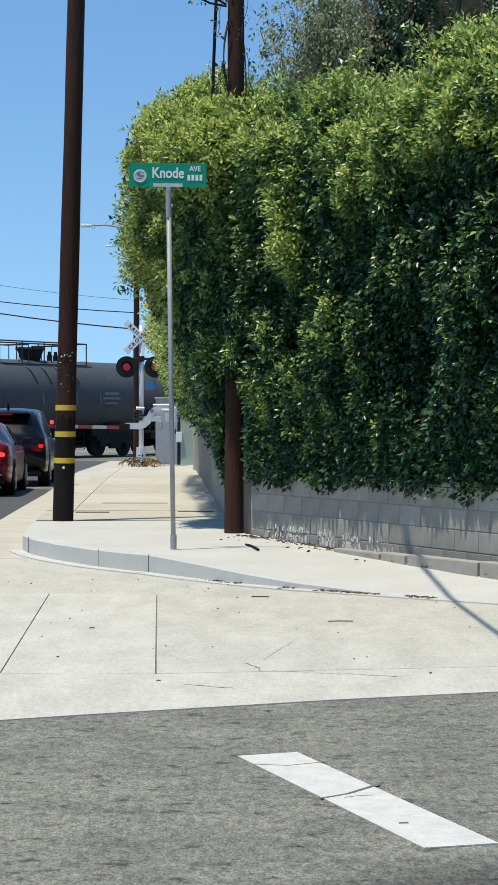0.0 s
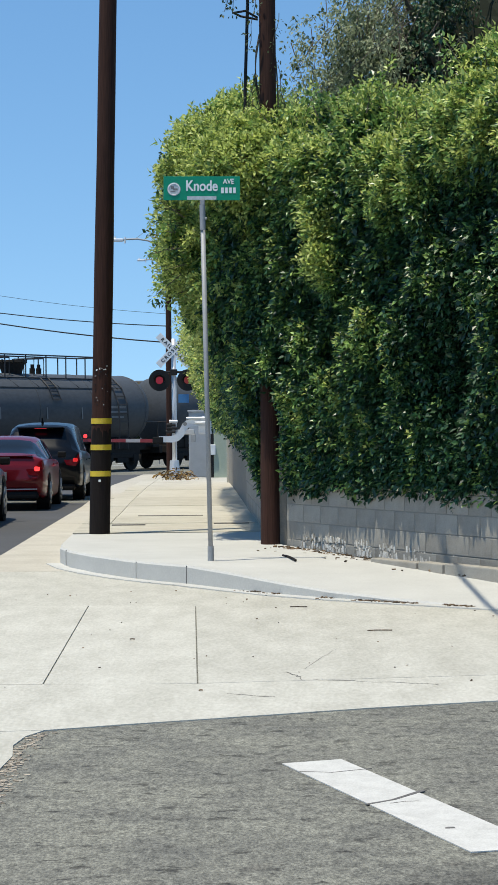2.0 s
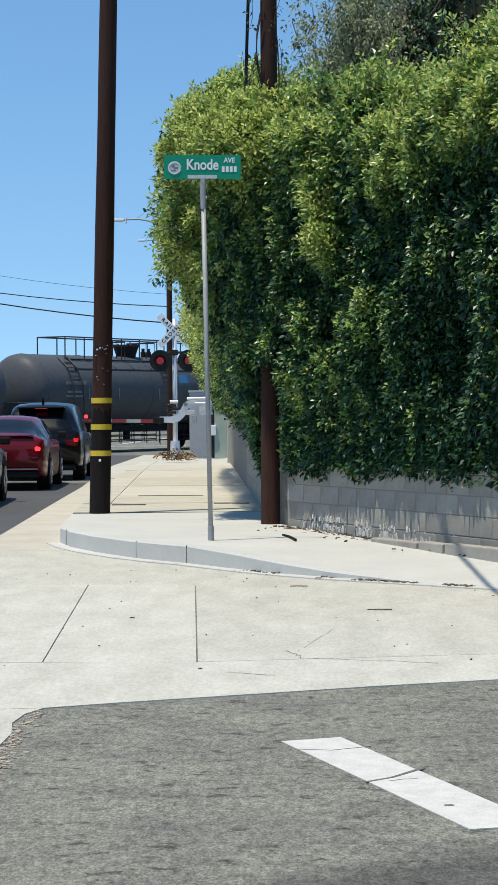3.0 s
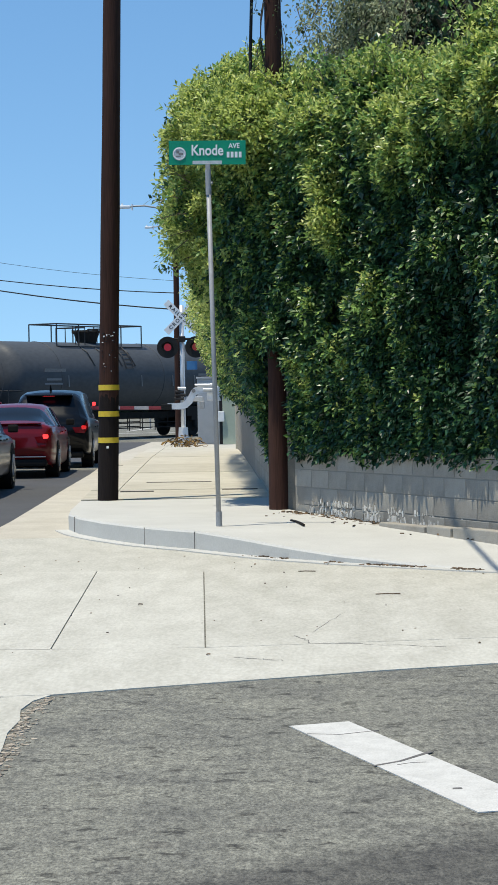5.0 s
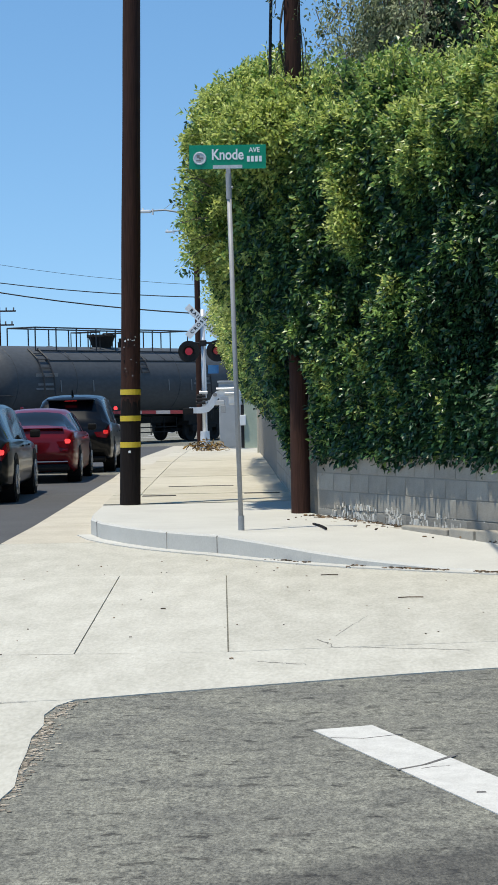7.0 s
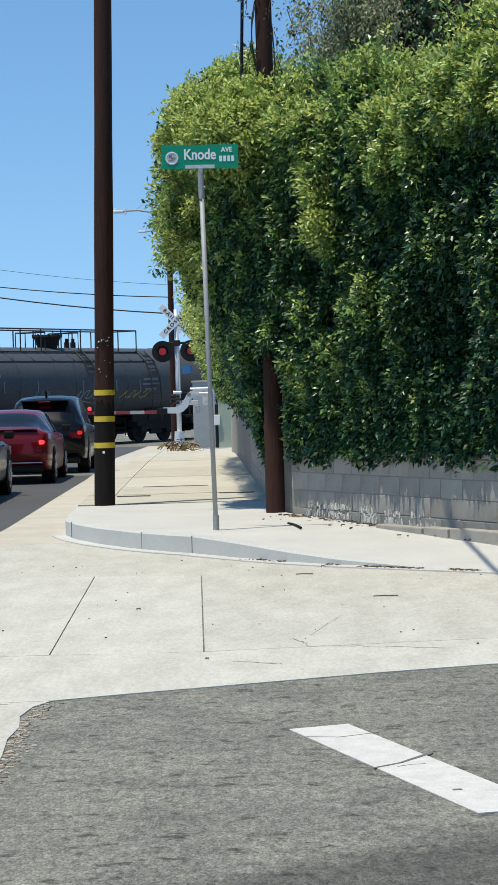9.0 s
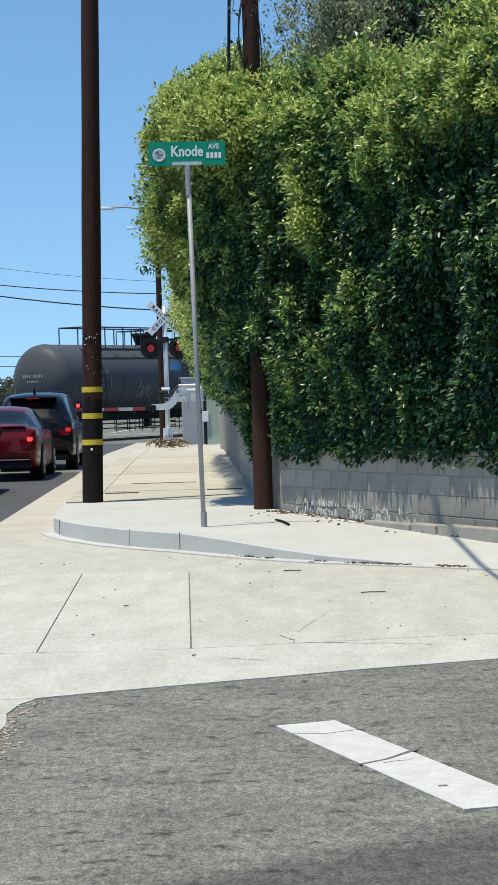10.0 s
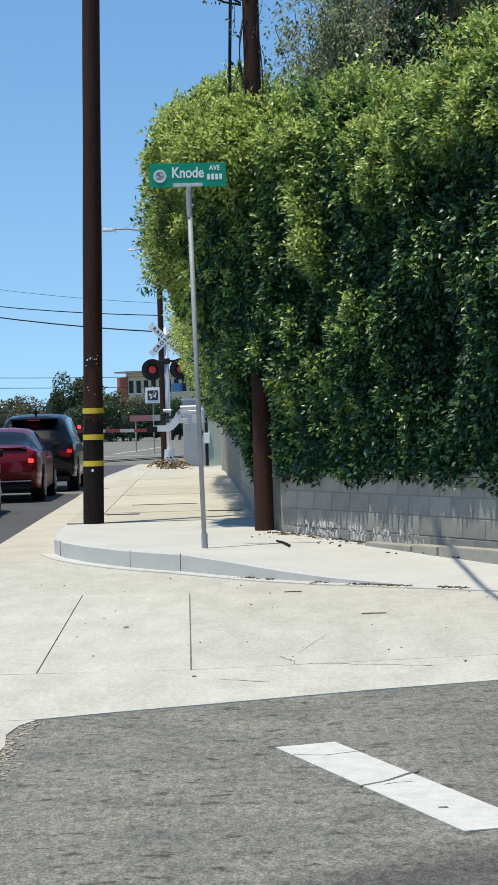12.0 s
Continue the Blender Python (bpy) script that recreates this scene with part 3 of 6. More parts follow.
def make_ivy_pole():
    t = thing("utility_pole", -0.17, 22.98, 0.17, 0, "brown timber utility pole standing in ivy", "utility pole")
    bm = B()
    pole_mesh(bm, 9.5, 0.115, 0.085, (0.02, 0))
    part("pole", bm, M_WOOD, t, smooth=True)
    bm = B()
    polytube(bm, [(-0.27, 0.02, 4.4), (-0.25, 0.02, 5.4), (-0.22, 0.02, 6.2), (-0.18, 0.02, 7.4), (-0.16, 0.02, 9.3)], 0.02)
    part("riser_cable", bm, M_BLACK, t, "black cable riser beside the pole")
    bm = B()
    polytube(bm, [(-0.10, -0.05, 6.15), (-0.24, -0.10, 6.22), (-0.38, 0.0, 6.22), (-0.30, 0.1, 6.2), (-0.10, 0.05, 6.15)], 0.014)
    part("standoff_ring", bm, M_BLACK, t)
    for k in range(4):
        bm = B()
        ph, z0, z1 = random.uniform(0, 6.28), random.uniform(4.6, 5.2), random.uniform(5.6, 7.0)
        pts = [(0.13 * math.cos(ph + 2.2 * q / 14), 0.13 * math.sin(ph + 2.2 * q / 14) - 0.02, z0 + (z1 - z0) * q / 14 + random.gauss(0, 0.015)) for q in range(15)]
        polytube(bm, pts, random.uniform(0.004, 0.009), 6)
        part("vine_stem", bm, M_BARK, t)
    shoots = []
    for x0, z0, n in ((-0.36, 6.9, 9), (-0.30, 6.7, 7), (-0.12, 6.4, 8), (0.15, 6.2, 9), (0.13, 5.6, 7), (-0.14, 5.5, 6), (-0.42, 6.75, 6)):
        bm = B()
        sway = random.uniform(-0.02, 0.02)
        pts = [(x0 + sway * q + 0.012 * math.sin(q * 1.3), -0.08 + 0.01 * math.cos(q), z0 - 0.085 * q) for q in range(n)]
        polytube(bm, pts, 0.004, 5)
        part("vine_stem", bm, M_BARK, t)
        shoots += [(Vector(p), Vector((random.gauss(0, 1), -0.4, -0.6)), Vector((0, -1, 0.2))) for p in pts for _ in range(2) if random.random() < 0.7]
    sprig_cloud("vine_leaves", shoots, 3, 0.07, 0.05, M_LEAF_OLIVE, t, "small olive vine leaves", 0.4, 0.4, 0.5)


# ---- street name sign ----
def text_mesh(s, size, depth=0.002, spacing=1.0):
    c = bpy.data.curves.new("lettering", "FONT")
    c.body, c.size, c.extrude, c.align_x, c.align_y = s, size, depth, "CENTER", "CENTER"
    c.offset, c.space_character = size * 0.022, spacing
    ob = bpy.data.objects.new("lettering", c)
    me = bpy.data.meshes.new_from_object(ob)
    bpy.data.objects.remove(ob)
    return me


def text_part(name, s, size, m, parent, pos, rot=(90, 0, 0), sx=1.0, label="", spacing=1.0):
    me = text_mesh(s, size, spacing=spacing)
    me.materials.clear()
    me.materials.append(m)
    ob = new(name, me)
    ob.parent = parent
    ob.matrix_basis = pose(*pos, *rot) @ Matrix.Diagonal((sx, 1, 1, 1))
    if label:
        ob["label"] = label
    return ob


def make_sign():
    t = thing("street_name_sign", -0.77, 20.2, 0.19, 0, "green street name sign on a slim galvanised post", "street sign")
    bm = B()
    tube(bm, (0, 0, 0), (-0.055, 0, 3.62), 0.0245, seg=14)
    part("post", bm, M_GALV, t, smooth=True)
    bm = B()
    tube(bm, (0, 0, 0), (0, 0, 0.16), 0.033, seg=14)
    part("base_sleeve", bm, M_GALV, t)
    bm = B()
    tube(bm, (-0.052, 0, 3.4), (-0.055, 0, 3.66), 0.030, seg=14)
    tube(bm, (-0.055, 0, 3.52), (-0.01, -0.01, 3.52), 0.014, seg=8)
    box(bm, (-0.055, 0, 3.69), (0.05, 0.03, 0.06), bevel=0.008)
    part("bracket", bm, M_GALV, t)
    bm = B()
    box(bm, (0, 0, 0), (0.785, 0.006, 0.245), bevel=0.002)
    blade = part("blade", bm, M_GREEN, t)
    blade.matrix_basis = pose(-0.06, 0, 3.83, 0, 0.6, 0)
    text_part("lettering", "Knode", 0.150, M_SIGNWHITE, blade, (0.0, -0.0045, 0.02), sx=0.82)
    text_part("lettering", "AVE", 0.072, M_SIGNWHITE, blade, (0.275, -0.0045, 0.067), sx=0.9)
    bm = B()
    for i in range(4):
        box(bm, (0.213 + i * 0.041, -0.0045, -0.022), (0.028, 0.003, 0.058))
    part("number_bar", bm, M_SIGNWHITE, blade)
    bm = B()
    box(bm, (0.0, -0.0045, -0.1), (0.30, 0.003, 0.036))
    part("caption_bar", bm, M_EMBLEM, blade)
    bm = B()
    tube(bm, (-0.285, -0.002, -0.01), (-0.285, -0.006, -0.01), 0.068, seg=28)
    seal = part("seal", bm, M_EMBLEM, blade, "round pale city emblem")
    bm = B()
    polytube(bm, [(-0.285 + 0.058 * math.cos(a * math.pi / 16), -0.0065, -0.01 + 0.058 * math.sin(a * math.pi / 16)) for a in range(33)], 0.004, 5)
    part("seal_ring", bm, M_SIGNWHITE, seal)
    bm = B()
    for x, z, w, h in ((-0.30, 0.008, 0.03, 0.03), (-0.27, -0.012, 0.045, 0.02), (-0.295, -0.035, 0.05, 0.012)):
        box(bm, (x, -0.0065, z), (w, 0.002, h))
    part("seal_shape", bm, M_STENCIL, seal)


make_sign()


# ---- ivy hedge ----
LEAF_V = ((0, 0, 0), (0.36, 0.45, 0.10), (0, 1, -0.04), (-0.36, 0.45, 0.10))


def leaf_cloud(name, pts, size, material, parent, label="", aspect=1.0):
    """Many small folded leaves; pts are (position, outward direction)."""
    v, f = [], []
    for p, out in pts:
        s = size * random.uniform(0.6, 1.35)
        up = (out * random.uniform(0.2, 1.0) + Vector((random.gauss(0, 0.55), random.gauss(0, 0.55), random.gauss(0.25, 0.55)))).normalized()
        along = up.cross(Vector((random.gauss(0, 1), random.gauss(0, 1), random.gauss(-0.7, 0.8))))
        if along.length < 1e-3:
            continue
        along.normalize()
        side = along.cross(up)
        i = len(v)
        for a, b, c in LEAF_V:
            v.append(p + (side * a * aspect + along * b + up * c) * s)
        f.append((i, i + 1, i + 2))
        f.append((i, i + 2, i + 3))
    me = bpy.data.meshes.new(name)
    me.from_pydata([tuple(q) for q in v], [], f)
    me.materials.append(material)
    ob = new(name, me)
    ob.parent = parent
    if label:
        ob["label"] = label
    return ob


RNG = np.random.default_rng(11)


def unit(v):
    return v / np.maximum(np.linalg.norm(v, axis=1, keepdims=True), 1e-6)


def sprig_cloud(name, sprigs, count, length, size, material, parent, label="", width=0.5, droop=0.25, loose=0.35):
    """Leafy shoots: each (root, axis, outward) carries leaves set alternately along it."""
    root = np.array([tuple(q[0]) for q in sprigs])
    axis = unit(np.array([tuple(q[1]) for q in sprigs]))
    out = np.array([tuple(q[2]) for q in sprigs])
    m = len(sprigs)
    reach = length * RNG.uniform(0.6, 1.3, (m, 1))
    side0 = unit(np.cross(axis, RNG.normal(0, 1, (m, 3))))
    side1 = np.cross(axis, side0)
    verts = []
    for i in range(count):
        k = (i + 0.5) / count
        ang = 2.4 * i
        side = side0 * math.cos(ang) + side1 * math.sin(ang)
        along = unit(axis * (0.35 + 0.7 * k) + side * 0.9 + out * 0.15 + RNG.normal(0, loose * 0.6, (m, 3)) + np.array((0, 0, -droop)))
        up = out * 0.55 + np.array((0, 0, 0.62)) + RNG.normal(0, loose, (m, 3))
        up = unit(up - along * np.sum(up * along, axis=1, keepdims=True))
        across = np.cross(along, up)
        s = size * RNG.uniform(0.6, 1.3, (m, 1))
        p = root + axis * reach * k + side * 0.012
        for x, y, z in LEAF_V:
            verts.append(p + (across * x * width * 2 + along * y + up * z) * s)
    v = np.stack(verts, axis=1).reshape(-1, 3)
    base = np.arange(0, len(v), 4)
    f = np.stack((base, base + 1, base + 2, base, base + 2, base + 3), axis=1).reshape(-1, 3)
    me = bpy.data.meshes.new(name)
    me.from_pydata(v.tolist(), [], f.tolist())
    me.materials.append(material)
    ob = new(name, me)
    ob.parent = parent
    if label:
        ob["label"] = label
    return ob


def fbm(x, y, z=0.0):
    return noise.noise(Vector((x, y, z))) + 0.5 * noise.noise(Vector((2.1 * x, 2.1 * y, 2.1 * z + 5)))


def ease(x):
    x = max(0.0, min(1.0, x))
    return x * x * (3 - 2 * x)


U = Vector((W_B.x - W_A.x, W_B.y - W_A.y, 0)).normalized()
N = Vector((-U.y, U.x, 0))
if N.x > 0:
    N = -N


def hedge_top(u):
    """Height of the hedge along the corner wall, u metres from the corner."""
    return 5.0 - 0.40 * math.exp(-((u - 2.95) / 0.55) ** 2) + 0.04 * ease((u - 3.3) / 0.8) + 0.13 * fbm(u * 1.6, 3.1)


# tufts that stand out of the face: along the wall, height, half width, half height, how far out
TUFTS = ((1.68, 3.42, 0.27, 0.50, 0.34), (3.55, 3.75, 0.22, 0.5, 0.22),
         (0.85, 2.45, 0.28, 0.42, 0.22), (0.75, 1.75, 0.3, 0.4, 0.20), (2.2, 1.55, 0.4, 0.42, 0.24), (2.5, 2.5, 0.35, 0.4, 0.22), (1.6, 1.95, 0.3, 0.35, 0.16), (4.75, 2.3, 0.3, 1.1, 0.28))


def make_hedge():
    t = thing("ivy_hedge", 0.9, 21.5, 0.1, 0, "tall overgrown ivy hedge spilling over a block wall", "hedge")
    o = Vector((0.9, 21.5, 0.1))
    # solid inner mass, near-black to stand for the shade inside
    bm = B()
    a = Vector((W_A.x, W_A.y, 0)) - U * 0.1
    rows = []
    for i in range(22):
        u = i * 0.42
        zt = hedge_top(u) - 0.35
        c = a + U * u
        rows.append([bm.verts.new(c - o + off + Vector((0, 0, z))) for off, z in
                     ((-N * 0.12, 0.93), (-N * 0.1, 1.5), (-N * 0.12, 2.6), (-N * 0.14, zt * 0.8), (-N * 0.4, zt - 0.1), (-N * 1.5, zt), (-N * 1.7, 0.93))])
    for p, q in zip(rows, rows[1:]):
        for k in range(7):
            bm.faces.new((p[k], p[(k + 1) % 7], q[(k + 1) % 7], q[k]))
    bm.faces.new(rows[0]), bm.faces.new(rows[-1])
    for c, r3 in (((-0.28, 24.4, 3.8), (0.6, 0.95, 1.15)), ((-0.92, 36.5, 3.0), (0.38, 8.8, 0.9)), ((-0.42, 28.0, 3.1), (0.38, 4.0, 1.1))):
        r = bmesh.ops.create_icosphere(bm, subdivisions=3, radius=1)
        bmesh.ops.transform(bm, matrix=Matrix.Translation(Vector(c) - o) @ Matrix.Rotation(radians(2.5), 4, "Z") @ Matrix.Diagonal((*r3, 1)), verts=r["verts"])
    part("inner_mass", bm, M_CORE, t, "near-black core painted as inner shade")
    dark, midl, young_lit = [], [], []

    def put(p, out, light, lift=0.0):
        # light picks the leaf colour: dark where shade falls, yellow-green where sun does
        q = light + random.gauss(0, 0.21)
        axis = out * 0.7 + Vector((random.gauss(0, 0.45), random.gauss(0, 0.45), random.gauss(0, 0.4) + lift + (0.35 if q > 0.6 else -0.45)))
        (young_lit if q > 0.64 else midl if q > 0.36 else dark).append((p - o, axis, out))

    # front face along the corner wall: the top overhangs, the face below is hollowed and tufted
    for _ in range(46000):
        u = random.uniform(-0.3, 7.0)
        zt = hedge_top(u)
        z = random.uniform(0.86 + 0.13 * fbm(u * 3, 1.7), zt)
        swell = fbm(u * 1.05 + 7, z * 1.0 - 0.15 * u)
        tuft = noise.noise(Vector((u * 4.2, z * 1.9, 2))) + 0.6 * noise.noise(Vector((u * 8.5, z * 5, 9)))
        shelf = ease((z - zt + 1.32 + 0.25 * fbm(u * 1.9, 8.8)) / 0.45)
        bulge = 0.14 + 0.20 * swell + 0.17 * tuft + 0.16 * shelf
        drop = max(0, (z - zt + 0.55) / 0.55)
        bulge -= 0.5 * drop ** 2
        spot = 0.0
        for su, sz, sr, sh, far in TUFTS:
            e = ((u - su) / sr) ** 2 + ((z - sz) / sh) ** 2
            if e < 1:
                # sunlight on the tuft, added to its leaf tone
                spot = (0.85 if far > 0.3 else 0.32) * (1 - e) ** 0.7
                bulge += far * (1 - e) ** 0.7 * random.uniform(0.6, 1.0)
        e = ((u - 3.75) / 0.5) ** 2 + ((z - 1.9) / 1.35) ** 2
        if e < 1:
            # shade of the recess, taken off the leaf tone
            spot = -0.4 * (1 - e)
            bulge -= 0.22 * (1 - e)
        bulge = min(bulge, 0.23 * (z - 0.8) - 0.08)
        if z < 2.1 and u < 0.55:
            if u < 0.22:
                continue
            bulge *= ease((u - 0.05) / 0.5)
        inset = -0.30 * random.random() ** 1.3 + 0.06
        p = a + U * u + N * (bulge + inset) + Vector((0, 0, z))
        # top light and the shade of depth are put into leaf tone
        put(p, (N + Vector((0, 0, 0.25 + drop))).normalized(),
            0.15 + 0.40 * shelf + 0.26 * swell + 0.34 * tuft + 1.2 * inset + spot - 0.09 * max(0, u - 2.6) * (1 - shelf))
    for _ in range(6500):
        u = random.uniform(-0.3, 7.0)
        w = random.uniform(-1.7, 0.05)
        z = hedge_top(u) + 0.22 * fbm(u * 2.2, w * 2.2) + random.uniform(-0.25, 0.12)
        put(a + U * u + N * w + Vector((0, 0, z)), Vector((0, 0, 1)), 0.72 + 0.25 * fbm(u, w), 0.4)
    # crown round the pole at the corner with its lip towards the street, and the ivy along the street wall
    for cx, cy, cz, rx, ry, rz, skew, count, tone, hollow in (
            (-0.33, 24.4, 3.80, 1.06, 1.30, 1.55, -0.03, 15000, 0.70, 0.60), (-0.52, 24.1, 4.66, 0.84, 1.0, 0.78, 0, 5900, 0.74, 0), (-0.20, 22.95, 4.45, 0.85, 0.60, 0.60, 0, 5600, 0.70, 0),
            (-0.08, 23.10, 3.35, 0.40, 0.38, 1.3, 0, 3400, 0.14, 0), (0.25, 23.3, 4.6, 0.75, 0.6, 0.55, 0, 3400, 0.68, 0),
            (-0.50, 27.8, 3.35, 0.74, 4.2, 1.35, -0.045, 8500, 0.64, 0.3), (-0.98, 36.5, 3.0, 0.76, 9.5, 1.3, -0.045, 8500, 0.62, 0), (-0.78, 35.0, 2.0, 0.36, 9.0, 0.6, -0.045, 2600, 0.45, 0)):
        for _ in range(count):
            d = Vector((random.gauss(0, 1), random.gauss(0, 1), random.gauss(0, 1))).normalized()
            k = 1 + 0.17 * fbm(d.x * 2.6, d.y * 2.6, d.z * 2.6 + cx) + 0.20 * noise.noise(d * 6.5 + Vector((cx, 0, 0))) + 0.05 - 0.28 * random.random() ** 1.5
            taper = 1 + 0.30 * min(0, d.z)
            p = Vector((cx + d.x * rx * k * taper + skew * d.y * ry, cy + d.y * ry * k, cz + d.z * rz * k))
            # shade in the hollow and sun from the left go into leaf colour
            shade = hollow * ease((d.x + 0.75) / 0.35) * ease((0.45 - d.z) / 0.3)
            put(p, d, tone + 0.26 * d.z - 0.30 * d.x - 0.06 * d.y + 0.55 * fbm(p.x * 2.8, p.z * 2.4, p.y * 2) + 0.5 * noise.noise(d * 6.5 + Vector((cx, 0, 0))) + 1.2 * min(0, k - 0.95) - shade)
    # curtain hanging down the street wall behind the pole
    for _ in range(5600):
        y = 23.15 + 6.5 * random.random() ** 1.6
        low = 0.75 + 0.2 * (y - 23.15) + 0.16 * fbm(y * 2.5, 4.0)
        z = low + (3.4 - low) * random.random()
        reach = 0.10 + 0.30 * ease((z - 0.8) / 1.6) + 0.10 * fbm(y * 2, z * 2)
        put(Vector((-0.10 - 0.045 * (y - 22.95) - reach * random.uniform(0.55, 1.0), y, z)), Vector((-0.9, -0.4, 0.2)).normalized(), 0.36 + 0.32 * fbm(y * 3, z * 2.4))
    # loose shoots that break the outline
    twigs = B()
    for _ in range(470):
        if random.random() < 0.6:
            an = random.uniform(0.4, 3.7)
            root = Vector((-0.33 + 0.98 * math.cos(an) * random.uniform(0.85, 1), 24.3 + random.uniform(-1.0, 1.0), 3.9 + 1.45 * math.sin(an) * random.uniform(0.85, 1)))
            d = Vector((math.cos(an), random.gauss(0, 0.3), math.sin(an) + 0.35 + random.gauss(0, 0.3))).normalized()
        else:
            u = random.uniform(0, 6.5)
            root = a + U * u - N * random.uniform(-0.2, 0.8) + Vector((0, 0, hedge_top(u) - 0.05))
            d = Vector((random.gauss(0, 0.4), random.gauss(0, 0.4), 1)).normalized()
        ln = random.choice((0.14, 0.18, 0.24, 0.32, 0.42, 0.55)) * (0.75 if root.x < -1.1 else 1.0)
        tip = root + d * ln + Vector((0, 0, -0.3 * ln * ln))
        tube(twigs, root - o, tip - o, 0.006, 0.003, 5, False)
        for k in range(int(3 + ln * 9)):
            q = root.lerp(tip, random.uniform(0.1, 1.0)) + Vector((random.gauss(0, 0.02), random.gauss(0, 0.02), random.gauss(0, 0.02)))
            put(q, d, 0.62)
    part("sprig", twigs, M_BARK, t, "thin brown ivy stems")["kind"] = "stuff"
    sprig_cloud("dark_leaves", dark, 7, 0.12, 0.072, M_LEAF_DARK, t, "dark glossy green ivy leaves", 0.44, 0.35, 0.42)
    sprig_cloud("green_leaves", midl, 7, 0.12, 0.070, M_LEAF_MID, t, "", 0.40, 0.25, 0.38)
    sprig_cloud("young_leaves", young_lit, 7, 0.13, 0.062, M_LEAF_YOUNG_LIT, t, "yellow-green leaves, young growth and painted sunlight", 0.36, 0.05, 0.38)


make_hedge()
make_ivy_pole()


# ---- tank train ----
TRACK_P, TRACK_A = Vector((-6.5, 83.0)), radians(58)
RAIL_Z, SPEED, PITCH = -0.215, 7.4, 16.6


def lathe_x(bm, prof, seg=40, cz=0.0):
    rows = []
    for x, r in prof:
        rows.append([bm.verts.new((x, r * math.cos(2 * math.pi * k / seg), cz + r * math.sin(2 * math.pi * k / seg))) for k in range(seg)])
    for p, q in zip(rows, rows[1:]):
        for k in range(seg):
            bm.faces.new((p[k], p[(k + 1) % seg], q[(k + 1) % seg], q[k]))
    bm.faces.new(rows[0]), bm.faces.new(rows[-1])


def railing(bm, x0, x1, y, z0, z1, step, r=0.028):
    n = max(1, round((x1 - x0) / step))
    for i in range(n + 1):
        x = x0 + (x1 - x0) * i / n
        tube(bm, (x, y, z0), (x, y, z1), r, seg=6)
    tube(bm, (x0, y, z1), (x1, y, z1), r, seg=6)


def make_tank_car(long_walk, label):
    t = thing("tank_car", 0, 0, 0, 0, label, "railway wagon", "tank cars of the passing train")
    L, R, CZ = 7.7, 1.42, 2.5
    bm = B()
    prof = [(-L, 0.02)]
    for k in range(1, 11):
        a = math.pi / 2 * k / 10
        prof.append((-L + 0.72 * (1 - math.cos(a)), R * math.sin(a)))
    prof += [(x, R) for x in (-4.5, -2.2)]
    prof += [(-x, r) for x, r in reversed(prof)]
    lathe_x(bm, prof, 44, CZ)
    part("tank", bm, M_TANK, t, smooth=True)
    for x in (-6.9, -3.4, 0.0, 3.4, 6.9):
        bm = B()
        pts = [(x, (R + 0.004) * math.cos(2 * math.pi * k / 48), CZ + (R + 0.004) * math.sin(2 * math.pi * k / 48)) for k in range(49)]
        polytube(bm, pts, 0.012, 5)
        part("seam", bm, M_TANK, t)
    bm = B()
    box(bm, (0, 0, 0.92), (15.6, 0.5, 0.28), bevel=0.02)
    for sx in (-1, 1):
        box(bm, (sx * 5.8, 0, 1.12), (1.1, 2.1, 0.5), bevel=0.05)
        box(bm, (sx * 7.75, 0, 1.0), (0.5, 2.7, 0.12), bevel=0.01)
        box(bm, (sx * 8.0, 0, 0.85), (0.18, 2.8, 0.3), bevel=0.02)
    part("underframe", bm, M_TRAINSTEEL, t)
    for sy in (-1, 1):
        for sx in (-1, 1):
            bm = B()
            box(bm, (sx * 6.0, sy * 0.95, 1.05), (3.6, 0.10, 0.42), bevel=0.02)
            box(bm, (sx * 5.8, sy * 0.72, 0.80), (2.5, 0.56, 0.3), bevel=0.03)
            part("side_sill", bm, M_TRAINSTEEL, t)
    for sx in (-1, 1):
        bm = B()
        tube(bm, (sx * 8.05, 0, 0.84), (sx * 8.3, 0, 0.84), 0.13, seg=10)
        box(bm, (sx * 8.22, 0.03, 0.84), (0.2, 0.26, 0.3), bevel=0.04)
        part("coupler", bm, M_TRAINSTEEL, t)
    # top platform, railings and manway
    half = 5.0 if long_walk else 2.8
    for sy in (-1, 1):
        bm = B()
        box(bm, (0, sy * 0.64, 3.74), (2 * half, 0.24, 0.03))
        if long_walk:
            for i in range(9):
                x = -half + 2 * half * i / 8
                tube(bm, (x, sy * 0.72, 3.73), (x + 0.3, sy * 1.16, 3.34), 0.026, seg=6)
            box(bm, (0, sy * 1.16, 3.34), (2 * half, 0.04, 0.04))
        else:
            for i in range(4):
                x = -1.4 + 0.9 * i
                polytube(bm, [(x, sy * 0.72, 3.73), (x, sy * 1.1, 3.5), (x + 0.15, sy * 1.40, 2.95)], 0.024, 6)
        part("walkway", bm, M_BLACKSTEEL, t)
        bm = B()
        railing(bm, -half, half, sy * 0.70, 3.74, 4.62, 1.25)
        part("handrail", bm, M_BLACKSTEEL, t)
    for sx in (-1, 1):
        bm = B()
        tube(bm, (sx * half, -0.70, 4.62), (sx * half, 0.70, 4.62), 0.028, seg=6)
        part("end_rail", bm, M_BLACKSTEEL, t)
        bm = B()
        for dx in (0.75, 1.35):
            polytube(bm, [(sx * dx, -0.5, 3.8), (sx * dx, -0.5, 4.5), (sx * dx, 0.5, 4.5), (sx * dx, 0.5, 3.8)], 0.026, 6)
        for sy in (-0.5, 0.5):
            tube(bm, (sx * 0.75, sy, 4.5), (sx * 1.35, sy, 4.5), 0.026, seg=6)
